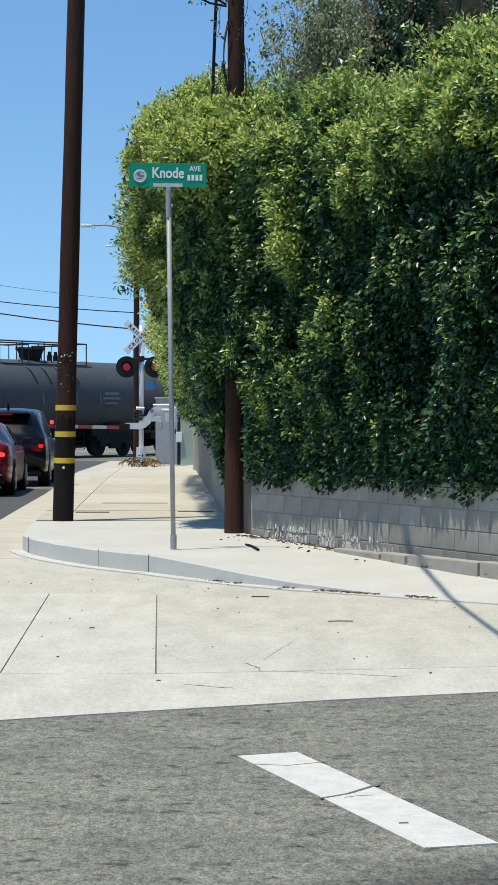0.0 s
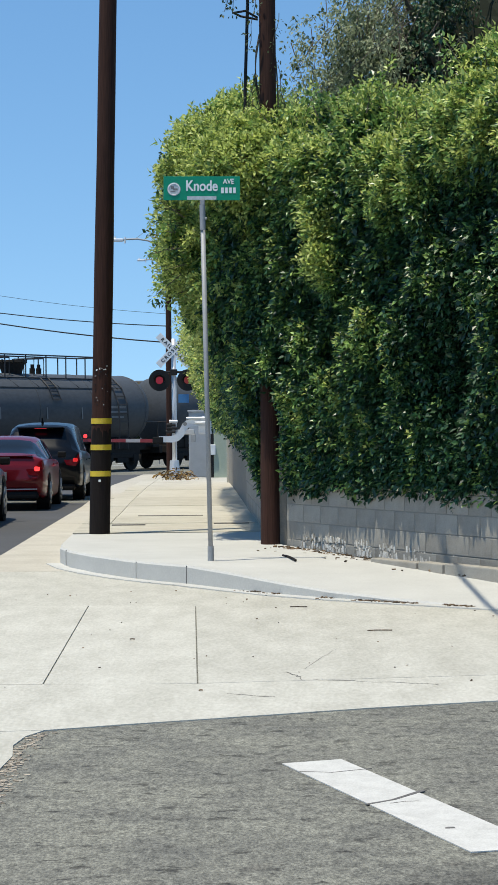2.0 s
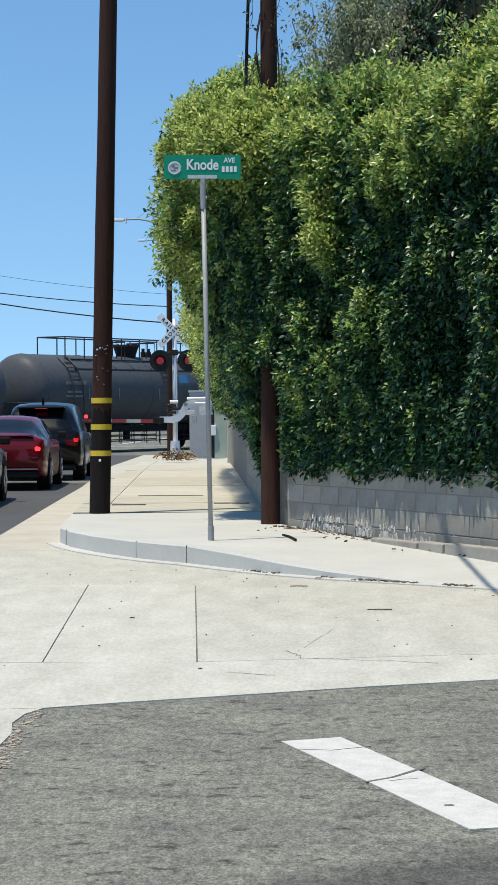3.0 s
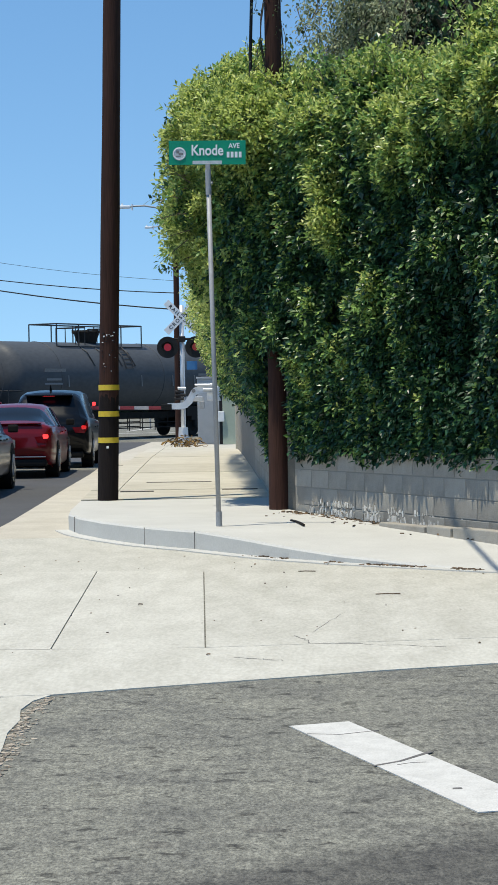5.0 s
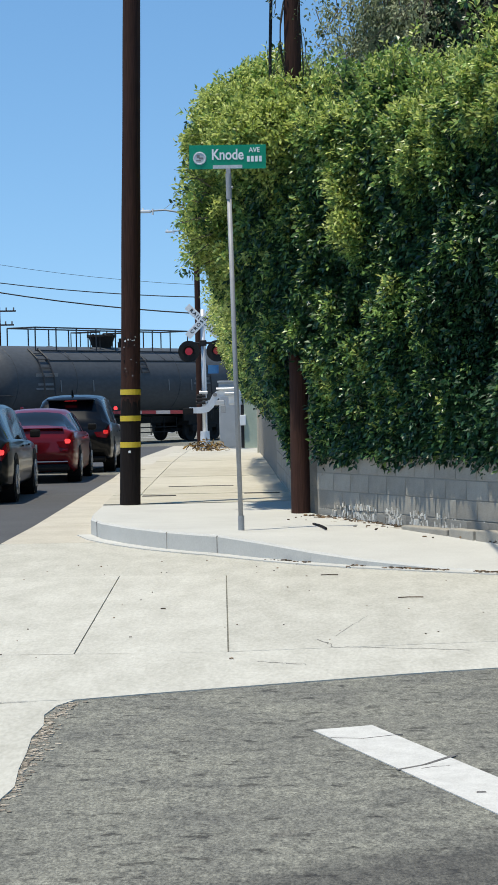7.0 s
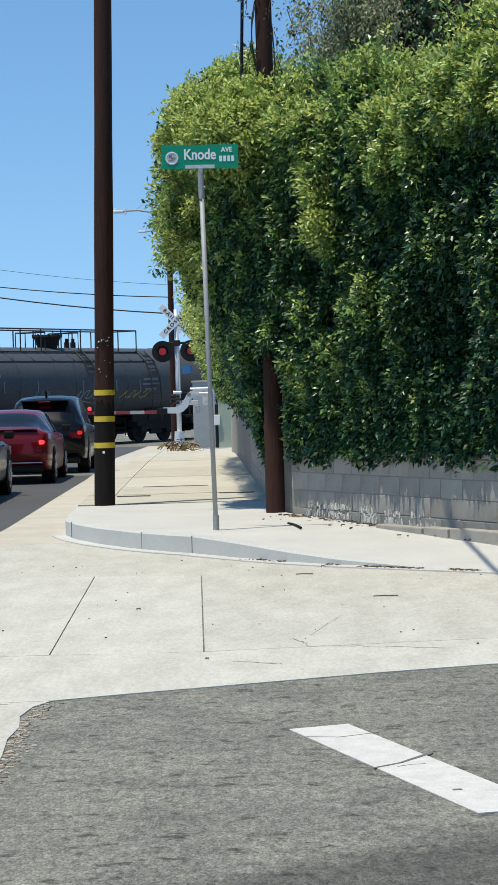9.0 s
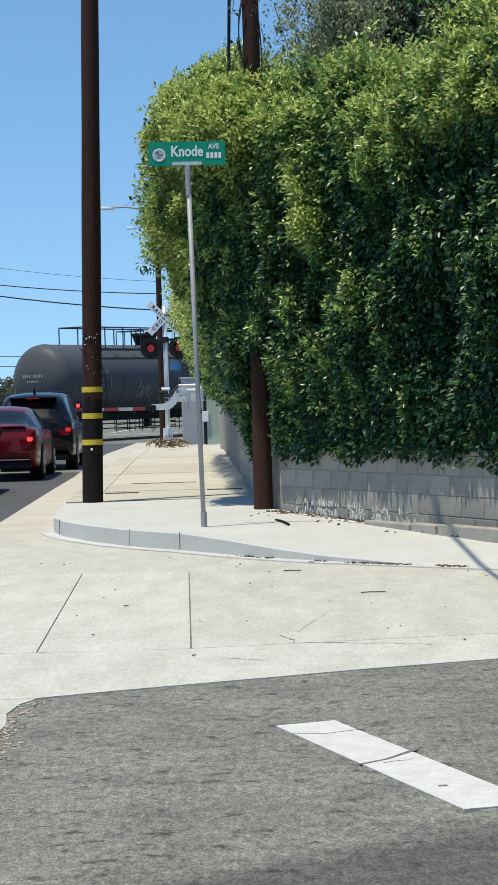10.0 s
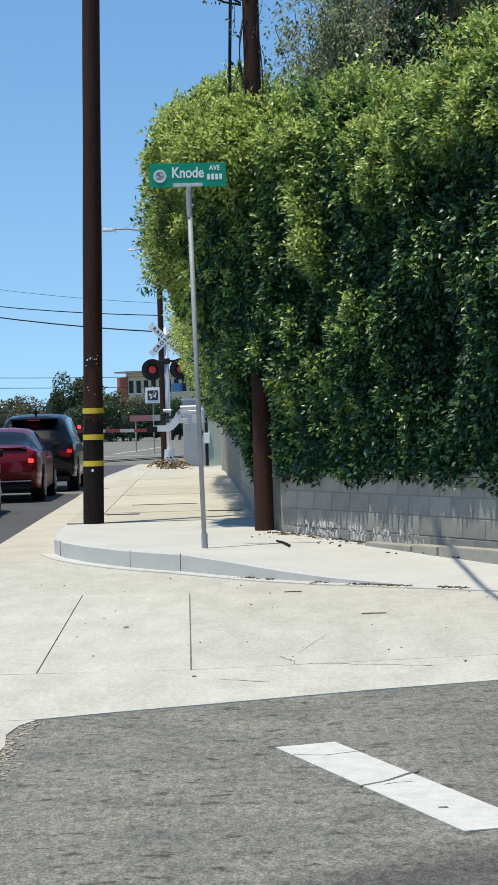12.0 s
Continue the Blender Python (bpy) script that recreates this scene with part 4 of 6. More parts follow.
        part("hatch_rail", bm, M_BLACKSTEEL, t)
    bm = B()
    tube(bm, (0, 0, 3.8), (0, 0, 4.0), 0.36, 0.42, seg=24)
    tube(bm, (0, 0, 4.0), (0, 0, 4.34), 0.42, 0.54, seg=24)
    tube(bm, (0, 0, 4.34), (0, 0, 4.42), 0.58, 0.56, seg=24)
    for k in range(8):
        a = k * math.pi / 4
        box(bm, (0.56 * math.cos(a), 0.56 * math.sin(a), 4.38), (0.06, 0.06, 0.14))
    part("manway", bm, M_TRAINSTEEL, t)
    bm = B()
    for x in (1.5, 1.9):
        tube(bm, (x, 0.2, 3.8), (x, 0.2, 4.15), 0.11, seg=10)
        tube(bm, (x, 0.2, 4.15), (x, 0.2, 4.3), 0.07, seg=10)
    part("valve", bm, M_TRAINSTEEL, t)
    # ladders over the tank's shoulder, end handrails
    for sy in (-1, 1):
        bm = B()
        for dx in (-0.24, 0.24):
            polytube(bm, [(1.0 + dx, sy * 0.80, 3.74), (1.0 + dx, sy * 1.22, 3.36), (1.0 + dx, sy * 1.46, 2.86)], 0.026, 6)
        for yy, z in ((0.92, 3.63), (1.06, 3.50), (1.20, 3.38), (1.29, 3.22), (1.37, 3.05), (1.45, 2.88)):
            tube(bm, (0.76, sy * yy, z), (1.24, sy * yy, z), 0.018, seg=5)
        part("ladder", bm, M_BLACKSTEEL, t)
    if long_walk:
        for sx in (-1, 1):
            bm = B()
            x = sx * (half + 0.2)
            for dx in (-0.3, 0.3):
                polytube(bm, [(x + dx, -0.72, 3.80), (x + dx, -1.20, 3.40), (x + dx, -1.50, 2.75), (x + dx, -1.56, 1.9), (x + dx, -1.5, 0.9)], 0.032, 6)
            for yy, z in ((0.96, 3.60), (1.20, 3.38), (1.36, 3.05), (1.50, 2.70), (1.53, 2.35), (1.56, 2.0), (1.54, 1.65), (1.52, 1.3)):
                tube(bm, (x - 0.3, -yy, z), (x + 0.3, -yy, z), 0.022, seg=5)
            part("end_ladder", bm, M_BLACKSTEEL, t)
    for sx in (-1, 1):
        bm = B()
        for yy in (-1.3, 1.3):
            tube(bm, (sx * 7.9, yy, 1.0), (sx * 7.9, yy, 2.0), 0.026, seg=6)
            tube(bm, (sx * 7.9, yy, 2.0), (sx * 6.9, yy, 2.0), 0.026, seg=6)
        tube(bm, (sx * 7.9, -1.3, 2.0), (sx * 7.9, 1.3, 2.0), 0.026, seg=6)
        part("end_handrail", bm, M_BLACKSTEEL, t)
    # low skid frame round the bottom outlet
    bm = B()
    for z in (0.42, 0.62):
        for sy in (-1.05, 1.05):
            tube(bm, (-3.6, sy, z), (3.6, sy, z), 0.022, seg=6)
    for k in range(9):
        x = -3.6 + 0.9 * k
        for sy in (-1.05, 1.05):
            tube(bm, (x, sy, 0.3), (x, sy, 1.0), 0.022, seg=6)
    tube(bm, (0, 0, 0.45), (0, 0, 1.1), 0.16, seg=12)
    part("outlet_frame", bm, M_TRAINSTEEL, t)
    # stencilled markings as plain bars
    for sy in (-1, 1):
        for x, zz, w, h in ((-5.2, 2.75, 1.3, 0.24), (-5.3, 2.42, 0.9, 0.12), (-5.3, 2.25, 1.1, 0.1), (5.0, 2.6, 1.0, 0.14), (5.0, 2.4, 1.2, 0.12), (5.0, 2.2, 0.8, 0.12)):
            bm = B()
            yy = math.sqrt(R * R - (zz - CZ) ** 2)
            box(bm, (x, sy * (yy + 0.006), zz), (w, 0.012, h * 0.7), Matrix.Rotation(-sy * math.asin((zz - CZ) / R), 3, "X"))
            part("stencil_bar", bm, M_STENCIL, t)
    for x, z, w, a in ((-7.44, 3.05, 1.05, -40), (-7.55, 2.82, 0.6, -33)):
        bm = B()
        box(bm, (x, 0, z), (0.012, w, 0.1), Matrix.Rotation(radians(a), 3, "Y"))
        part("stencil_bar", bm, M_STENCIL, t)
    for x in (-4.4, -2.4, 0.4, 2.6, 4.2):
        for sy in (-1, 1):
            bm = B()
            box(bm, (x, sy * 1.43, 2.35), (0.05, 0.02, 0.45), Matrix.Rotation(sy * 0.05, 3, "X"))
            part("grab_iron", bm, M_STENCIL, t)
    # trucks
    for sx in (-1, 1):
        tr = new("truck")
        tr.parent = t
        tr.location = (sx * 5.8, 0, 0)
        for sy in (-1, 1):
            bm = B()
            box(bm, (0, sy * 0.98, 0.62), (1.5, 0.14, 0.2), bevel=0.03)
            box(bm, (0, sy * 0.98, 0.42), (0.75, 0.13, 0.2), bevel=0.03)
            for dx in (-0.89, 0.89):
                box(bm, (dx, sy * 0.98, 0.52), (0.4, 0.2, 0.3), bevel=0.04)
            part("side_frame", bm, M_TRAINSTEEL, tr)
        bm = B()
        box(bm, (0, 0, 0.6), (0.35, 2.0, 0.3), bevel=0.03)
        part("bolster", bm, M_TRAINSTEEL, tr)
        for dx in (-0.89, 0.89):
            bm = B()
            tube(bm, (0, -1.05, 0), (0, 1.05, 0), 0.08, seg=8)
            for sy in (-1, 1):
                r = bmesh.ops.create_cone(bm, cap_ends=True, segments=24, radius1=0.457, radius2=0.457, depth=0.13)
                bmesh.ops.transform(bm, matrix=Matrix.Translation((0, sy * 0.76, 0)) @ Matrix.Rotation(math.pi / 2, 4, "X"), verts=r["verts"])
                r = bmesh.ops.create_cone(bm, cap_ends=True, segments=20, radius1=0.3, radius2=0.14, depth=0.1)
                bmesh.ops.transform(bm, matrix=Matrix.Translation((0, sy * 0.86, 0)) @ Matrix.Rotation(-sy * math.pi / 2, 4, "X"), verts=r["verts"])
            w = part("wheelset", bm, M_TRAINSTEEL, tr)
            w.location = (dx, 0, 0.457)
    return t


def track_pose(s):
    return Matrix.Translation((TRACK_P.x + s * math.cos(TRACK_A), TRACK_P.y + s * math.sin(TRACK_A), RAIL_Z)) @ Matrix.Rotation(TRACK_A, 4, "Z")


TANK_SHORT = make_tank_car(False, "black railway tank car with a short railed top platform")
TANK_LONG = make_tank_car(True, "black railway tank car with a long railed top walkway")
TRAIN = []
for k, src in enumerate((TANK_LONG, TANK_SHORT, TANK_LONG, TANK_SHORT, TANK_LONG, TANK_LONG)):
    first = src not in TRAIN
    ob = src if first else copy_thing(src, track_pose(0))
    TRAIN.append(ob)
CAR_S = [-5.7 - PITCH * (k - 1) for k in range(6)]


def shift_walkway(ob, dx):
    """The short platforms sit off centre, towards one end of the tank."""
    for ch in ob.children:
        if ch.type == "MESH" and not ch.name.startswith("tank") and max(v.co.z for v in ch.data.vertices) > 3.5:
            ch.location.x += dx


shift_walkway(TRAIN[1], 1.4)
shift_walkway(TRAIN[3], -1.4)


def make_markings():
    """Sprayed scrawls, a yellow placard and yellow stencil bars on the tanks' near sides."""
    chalk = mat("white_spray_paint", (0.20, 0.20, 0.20), (0.36, 0.36, 0.36), 0.8, scale=14)
    ochre = mat("yellow_stencil_paint", (0.22, 0.17, 0.06), (0.40, 0.32, 0.11), 0.8, scale=14)

    def on_side(x, z, lift=0.006):
        dz = z - 2.5
        return Vector((x, -math.sqrt(1.42 ** 2 - dz ** 2) - lift, z))

    def scrawl(ob, x, z, w, h, m, loops, r):
        for j in range(loops):
            bm = B()
            x0 = x + w * (j / loops - 0.5)
            ph = random.uniform(0, 6.28)
            pts = [on_side(x0 + w / loops * (k / 9) * 1.15 + 0.07 * w * math.sin(ph + k * 0.9), z + h * 0.5 * math.sin(ph + k * 0.75 * (1 + 0.3 * (j % 2)))) for k in range(10)]
            polytube(bm, pts, r, 5)
            part("scrawl", bm, m, ob)
    scrawl(TRAIN[5], 1.1, 2.02, 2.1, 0.36, chalk, 6, 0.016)
    bm = B()
    polytube(bm, [on_side(0.0 + 0.22 * k, 1.72 + 0.05 * math.sin(k * 0.8)) for k in range(10)], 0.015, 5)
    part("scrawl", bm, chalk, TRAIN[5])
    scrawl(TRAIN[5], 4.0, 2.0, 1.9, 0.32, ochre, 4, 0.022)
    scrawl(TRAIN[5], -2.0, 1.95, 1.1, 0.5, chalk, 3, 0.012)

    def patch(name, ob, x, z, w, h, m):
        bm = B()
        box(bm, (0, 0, 0), (w, 0.01, h))
        p = part(name, bm, m, ob)
        c = on_side(x, z)
        p.matrix_basis = Matrix.Translation(c) @ Matrix.Rotation(-math.atan2(z - 2.5, -c.y), 4, "X")
    def on_head(y, z):
        return -7.7 + 0.72 * (1 - math.sqrt(1 - (y * y + (z - 2.5) ** 2) / 1.42 ** 2)) - 0.003
    for z, h, n, pitch in ((2.66, 0.12, 9, 0.115), (2.44, 0.07, 5, 0.12)):
        for k in range(n):
            if n == 9 and k == 4:
                continue
            y = pitch * (k - (n - 1) / 2)
            bm = B()
            box(bm, (on_head(y, z), y, z), (0.014, 0.075, h))
            part("stencil_bar", bm, chalk, TRAIN[5])
    patch("placard", TRAIN[1], 2.2, 1.98, 0.5, 0.26, ochre)
    for k in range(9):
        if k != 4:
            patch("stencil_bar", TRAIN[1], -5.4 + 0.21 * k, 2.25, 0.14, 0.22, ochre)


make_markings()


def make_rails():
    for off in (-0.75, 0.75):
        bm = B()
        p = TRACK_P + Vector((-math.sin(TRACK_A), math.cos(TRACK_A))) * off
        d = Vector((math.cos(TRACK_A), math.sin(TRACK_A)))
        c = p + d * 20
        box(bm, (c.x, c.y, RAIL_Z - 0.06), (220, 0.07, 0.11), Matrix.Rotation(TRACK_A, 3, "Z"))
        tagged(link("rail", bm, M_TRAINSTEEL), "worn steel railway rail set in the road", "rail", kind="structure")


make_rails()


# ---- cars ----
M_GLASS = mat("dark_car_glass", (0.006, 0.007, 0.008), (0.012, 0.013, 0.014), 0.08, scale=2, bump=0, spec=0.18)
M_RED_PAINT = mat("metallic_red_paint", (0.105, 0.002, 0.005), (0.155, 0.004, 0.008), 0.34, 0.0, scale=3, fine=400, bump=0, coat=0.45, spec=0.15)
M_BLACK_PAINT = mat("black_blue_paint", (0.003, 0.0035, 0.005), (0.006, 0.007, 0.009), 0.28, 0.0, scale=3, fine=400, bump=0, coat=0.32, spec=0.08)
M_GREY_PAINT = mat("charcoal_paint", (0.005, 0.007, 0.007), (0.009, 0.012, 0.011), 0.28, 0.0, scale=3, fine=400, bump=0, coat=0.32, spec=0.08)
M_TYRE = mat("tyre_rubber", (0.008, 0.008, 0.008), (0.018, 0.017, 0.016), 0.9, spec=0.2, scale=20)
M_RIM = mat("alloy_rim", (0.30, 0.31, 0.32), (0.45, 0.46, 0.47), 0.35, 0.8, scale=10)
M_TRIM = mat("black_plastic_trim", (0.007, 0.007, 0.007), (0.012, 0.012, 0.012), 0.75, spec=0.2, scale=20)
M_TAIL = glow("lit_tail_light", (1.0, 0.05, 0.06), 1.7)
M_TAIL_DIM = glow("faint_tail_light", (1.0, 0.01, 0.02), 0.02, (0.10, 0.002, 0.005))
M_TAIL_MID = glow("half_lit_tail_light", (1.0, 0.04, 0.05), 0.55)

SEDAN = [(-2.31, .48, .84, .86, .74, .60), (-2.25, .34, .98, 1.02, .83, .68), (-2.05, .26, 1.0, 1.07, .87, .69), (-1.72, .2, .985, 1.10, .89, .66),
         (-1.0, .19, .97, 1.35, .9, .50), (-0.5, .19, .955, 1.415, .9, .52), (0.2, .19, .945, 1.41, .9, .53), (0.65, .19, .935, 1.31, .9, .57),
         (1.25, .19, .92, 1.0, .89, .72), (1.9, .2, .82, .88, .86, .7), (2.2, .25, .68, .72, .78, .6), (2.31, .35, .55, .58, .64, .5)]
SUV = [(-2.28, .46, .92, .95, .78, .64), (-2.22, .32, 1.05, 1.10, .86, .68), (-1.86, .26, 1.08, 1.52, .90, .56), (-1.62, .25, 1.08, 1.64, .90, .545),
       (-0.9, .25, 1.06, 1.69, .905, .56), (0.3, .25, 1.03, 1.67, .90, .57), (0.75, .25, 1.01, 1.53, .90, .59), (1.35, .25, .98, 1.07, .90, .74),
       (2.0, .27, .88, .94, .87, .7), (2.28, .38, .62, .68, .74, .58)]


def make_car(name, st, paint, x, y, rz, label, roof_from, roof_to, rear_glass, tail, wheel_r, tail_z, high_lamp=False):
    t = thing(name, x, y, 0, rz, label, "car", "cars waiting at the crossing")
    body, glass = B(), B()
    st0, F = st, 4
    st = []
    for i in range(len(st0) - 1):
        p0, p1, p2, p3 = st0[max(i - 1, 0)], st0[i], st0[i + 1], st0[min(i + 2, len(st0) - 1)]
        for k in range(F):
            u = k / F
            st.append(tuple(b + 0.5 * u * (c - a + u * (2 * a - 5 * b + 4 * c - d + u * (3 * (b - c) + d - a))) if n else b + u * (c - b)
                            for n, (a, b, c, d) in enumerate(zip(p0, p1, p2, p3))))
    st.append(st0[-1])
    roof_from, roof_to = roof_from * F, roof_to * F
    prof = []
    for (yy, zb, zs, zr, hw, rw) in st:
        half = [(hw * .90, zb), (hw * .98, zb + .07), (hw, zb + .28), (hw * .99, zs - .17), (hw * .965, zs - .03), (hw * .92, zs), (rw + (0.10 if zr - zs > .3 else 0.03), zr - min(.09, (zr - zs) * .6)),
                (rw, zr - min(.03, (zr - zs) * .3)), (rw * .5, zr), (0, zr + .005)]
        prof.append([Vector((a, yy, z)) for a, z in half])

    def quad(bm, pts):
        bm.faces.new([bm.verts.new(p) for p in pts])
    for i in range(len(prof) - 1):
        p, q = prof[i], prof[i + 1]
        for j in range(9):
            cabin = roof_from <= i < roof_to
            side = j == 5 and cabin and i % F != 0 or (j == 5 and cabin and i // F not in (rear_glass + 1, rear_glass + 3))
            g = side or (j >= 6 and (i // F == rear_glass or i // F == roof_to // F - 1))
            for sx in (1, -1):
                f = [Vector((v.x * sx, v.y, v.z)) for v in (p[j], p[j + 1], q[j + 1], q[j])]
                quad(glass if g else body, f)
    for e in (prof[0], prof[-1]):
        quad(body, [Vector(v) for v in e] + [Vector((-v.x, v.y, v.z)) for v in reversed(e[:-1])])
    low = [Vector(p[0]) for p in prof]
    quad(body, low + [Vector((-v.x, v.y, v.z)) for v in reversed(low)])
    for bm in (body, glass):
        bmesh.ops.remove_doubles(bm, verts=bm.verts, dist=0.0005)
    part("body", body, paint, t, smooth=True)
    part("glass", glass, M_GLASS, t, "dark tinted windows", smooth=True)
    r0, st = st0[0], st0
    # bumper, number plate recess, lamps
    bm = B()
    box(bm, (0, r0[0] + 0.17, r0[1] - 0.17), (1.5, 0.3, 0.14), bevel=0.05)
    part("bumper", bm, M_TRIM, t, "black lower bumper")
    bm = B()
    box(bm, (0, r0[0] - 0.008, r0[2] - 0.17), (0.32, 0.012, 0.16), bevel=0.004)
    part("plate_bar", bm, M_STENCIL, t)
    for sx in (1, -1):
        # lamp lens wrapped round the rear corner, a little proud of the body
        def skin(bm, i0, i1, k0, k1, off, cap):
            def at(i, k):
                v = prof[i][3].lerp(prof[i][4], k)
                return Vector((sx * (v.x + off), v.y - off, v.z))
            for i in range(i0, i1):
                quad(bm, [at(i, k0), at(i, k1), at(i + 1, k1), at(i + 1, k0)])
            if cap:
                a, b = at(0, k0), at(0, k1)
                quad(bm, [a, b, Vector((sx * cap, b.y, b.z - 0.01)), Vector((sx * (cap + 0.06), a.y, a.z + 0.02))])
            bmesh.ops.remove_doubles(bm, verts=bm.verts, dist=0.0005)
        bm = B()
        skin(bm, 0, F + 2, 0.0, 1.0, 0.012, 0.52)
        lamp = part("tail_light", bm, M_TAIL_DIM, t, "red tail light")
        bm = B()
        v = prof[2][3].lerp(prof[2][4], 0.45)
        box(bm, (sx * (v.x - 0.035), v.y - 0.012, v.z), (0.115, 0.07, 0.09), Matrix.Rotation(radians(35 * sx), 3, "Z"), bevel=0.033)
        part("bulb", bm, tail, lamp, "glowing red lamp")
    if high_lamp:
        bm = B()
        box(bm, (0, st[2][0] - 0.10, st[2][3] + 0.045), (0.26, 0.06, 0.018))
        part("brake_light", bm, M_TAIL_MID, t, "slim high brake light")
        bm = B()
        box(bm, (0, st[2][0] - 0.02, st[2][3] + 0.06), (1.02, 0.36, 0.03), bevel=0.01)
        part("roof_spoiler", bm, paint, t)
        bm = B()
        tube(bm, (0, -1.4, 1.68), (0, -1.5, 1.80), 0.03, 0.012, 8)
        part("antenna", bm, M_TRIM, t)
    else:
        bm = B()
        box(bm, (0, r0[0] + 0.08, 1.05), (1.3, 0.12, 0.02), bevel=0.008)
        part("boot_lip", bm, paint, t)
        bm = B()
        box(bm, (0, r0[0] + 0.03, r0[1] - 0.06), (1.46, 0.05, 0.022), bevel=0.006)
        part("bumper_trim", bm, M_RIM, t, "bright strip along the lower bumper")
        for sx in (1, -1):
            bm = B()
            box(bm, (sx * 0.68, r0[0] + 0.0, r0[1] + 0.15), (0.10, 0.03, 0.035), bevel=0.008)
            part("reflector", bm, M_TAIL_DIM, t, "small red bumper reflector")
    for sx in (1, -1):
        bm = B()
        box(bm, (sx * 0.98, 0.75, 1.03), (0.17, 0.11, 0.13), bevel=0.03)
        part("door_mirror", bm, M_TRIM, t)
        for i, yy in enumerate((-0.35, 0.55)):
            bm = B()
            box(bm, (sx * 0.905, yy, 0.86), (0.03, 0.18, 0.03), bevel=0.008)
            part("door_handle", bm, paint, t)
    for sx in (1, -1):
        for yy in (-1.36, 1.36):
            w = new("wheel")
            w.parent = t
            w.location = (sx * 0.80, yy, wheel_r)
            bm = B()
            r = bmesh.ops.create_cone(bm, cap_ends=True, segments=32, radius1=wheel_r, radius2=wheel_r, depth=0.22)
            bmesh.ops.bevel(bm, geom=[e for e in bm.edges if abs(e.verts[0].co.z - e.verts[1].co.z) < 0.01], offset=0.03, segments=2, affect="EDGES")
            bmesh.ops.transform(bm, matrix=Matrix.Rotation(math.pi / 2, 4, "Y"), verts=bm.verts)
            part("tyre", bm, M_TYRE, w)
            bm = B()
            tube(bm, (sx * 0.09, 0, 0), (sx * 0.118, 0, 0), wheel_r * 0.66, seg=28)
            for k in range(5):
                a = k * 2 * math.pi / 5
                box(bm, (sx * 0.12, 0.5 * wheel_r * 0.66 * math.cos(a), 0.5 * wheel_r * 0.66 * math.sin(a)), (0.02, wheel_r * 0.62, 0.05), Matrix.Rotation(a, 3, "X"))
            part("rim", bm, M_RIM, w)
            bm = B()
            tube(bm, (-sx * 0.14, 0, 0), (sx * 0.102, 0, 0), wheel_r + 0.045, seg=32)
            part("wheel_arch", bm, M_TRIM, t).location = (sx * 0.80, yy, wheel_r + 0.02)
    return t


make_car("sedan", SEDAN, M_RED_PAINT, -5.46, 39.4, 2.2, "metallic red saloon waiting with glowing tail lights", 3, 8, 3, M_TAIL, 0.325, 0.84)
make_car("crossover", SUV, M_BLACK_PAINT, -5.33, 44.75, 2.2, "black compact crossover waiting behind the crossing gate", 2, 7, 2, M_TAIL_MID, 0.355, 0.98, True)
make_car("crossover", [(a, b * 0.94, c * 0.92, d * 0.92, e, f) for a, b, c, d, e, f in SUV], M_GREY_PAINT, -5.60, 32.05, 2.0, "dark charcoal crossover at the end of the queue", 2, 7, 2, M_TAIL, 0.355, 0.98, True)


# ---- crossing signal and gate ----
M_VIS = mat("black_signal_hood", (0.01, 0.01, 0.01), (0.02, 0.02, 0.02), 0.55, scale=10, spec=0.2)
M_REDBAND = mat("red_gate_sheeting", (0.20, 0.02, 0.028), (0.28, 0.035, 0.04), 0.5, scale=9)
M_ARMWHITE = mat("dirty_white_sheeting", (0.30, 0.28, 0.28), (0.44, 0.42, 0.42), 0.6, scale=9)
M_BLUE = mat("blue_notice", (0.02, 0.12, 0.28), (0.04, 0.17, 0.36), 0.5, scale=9)


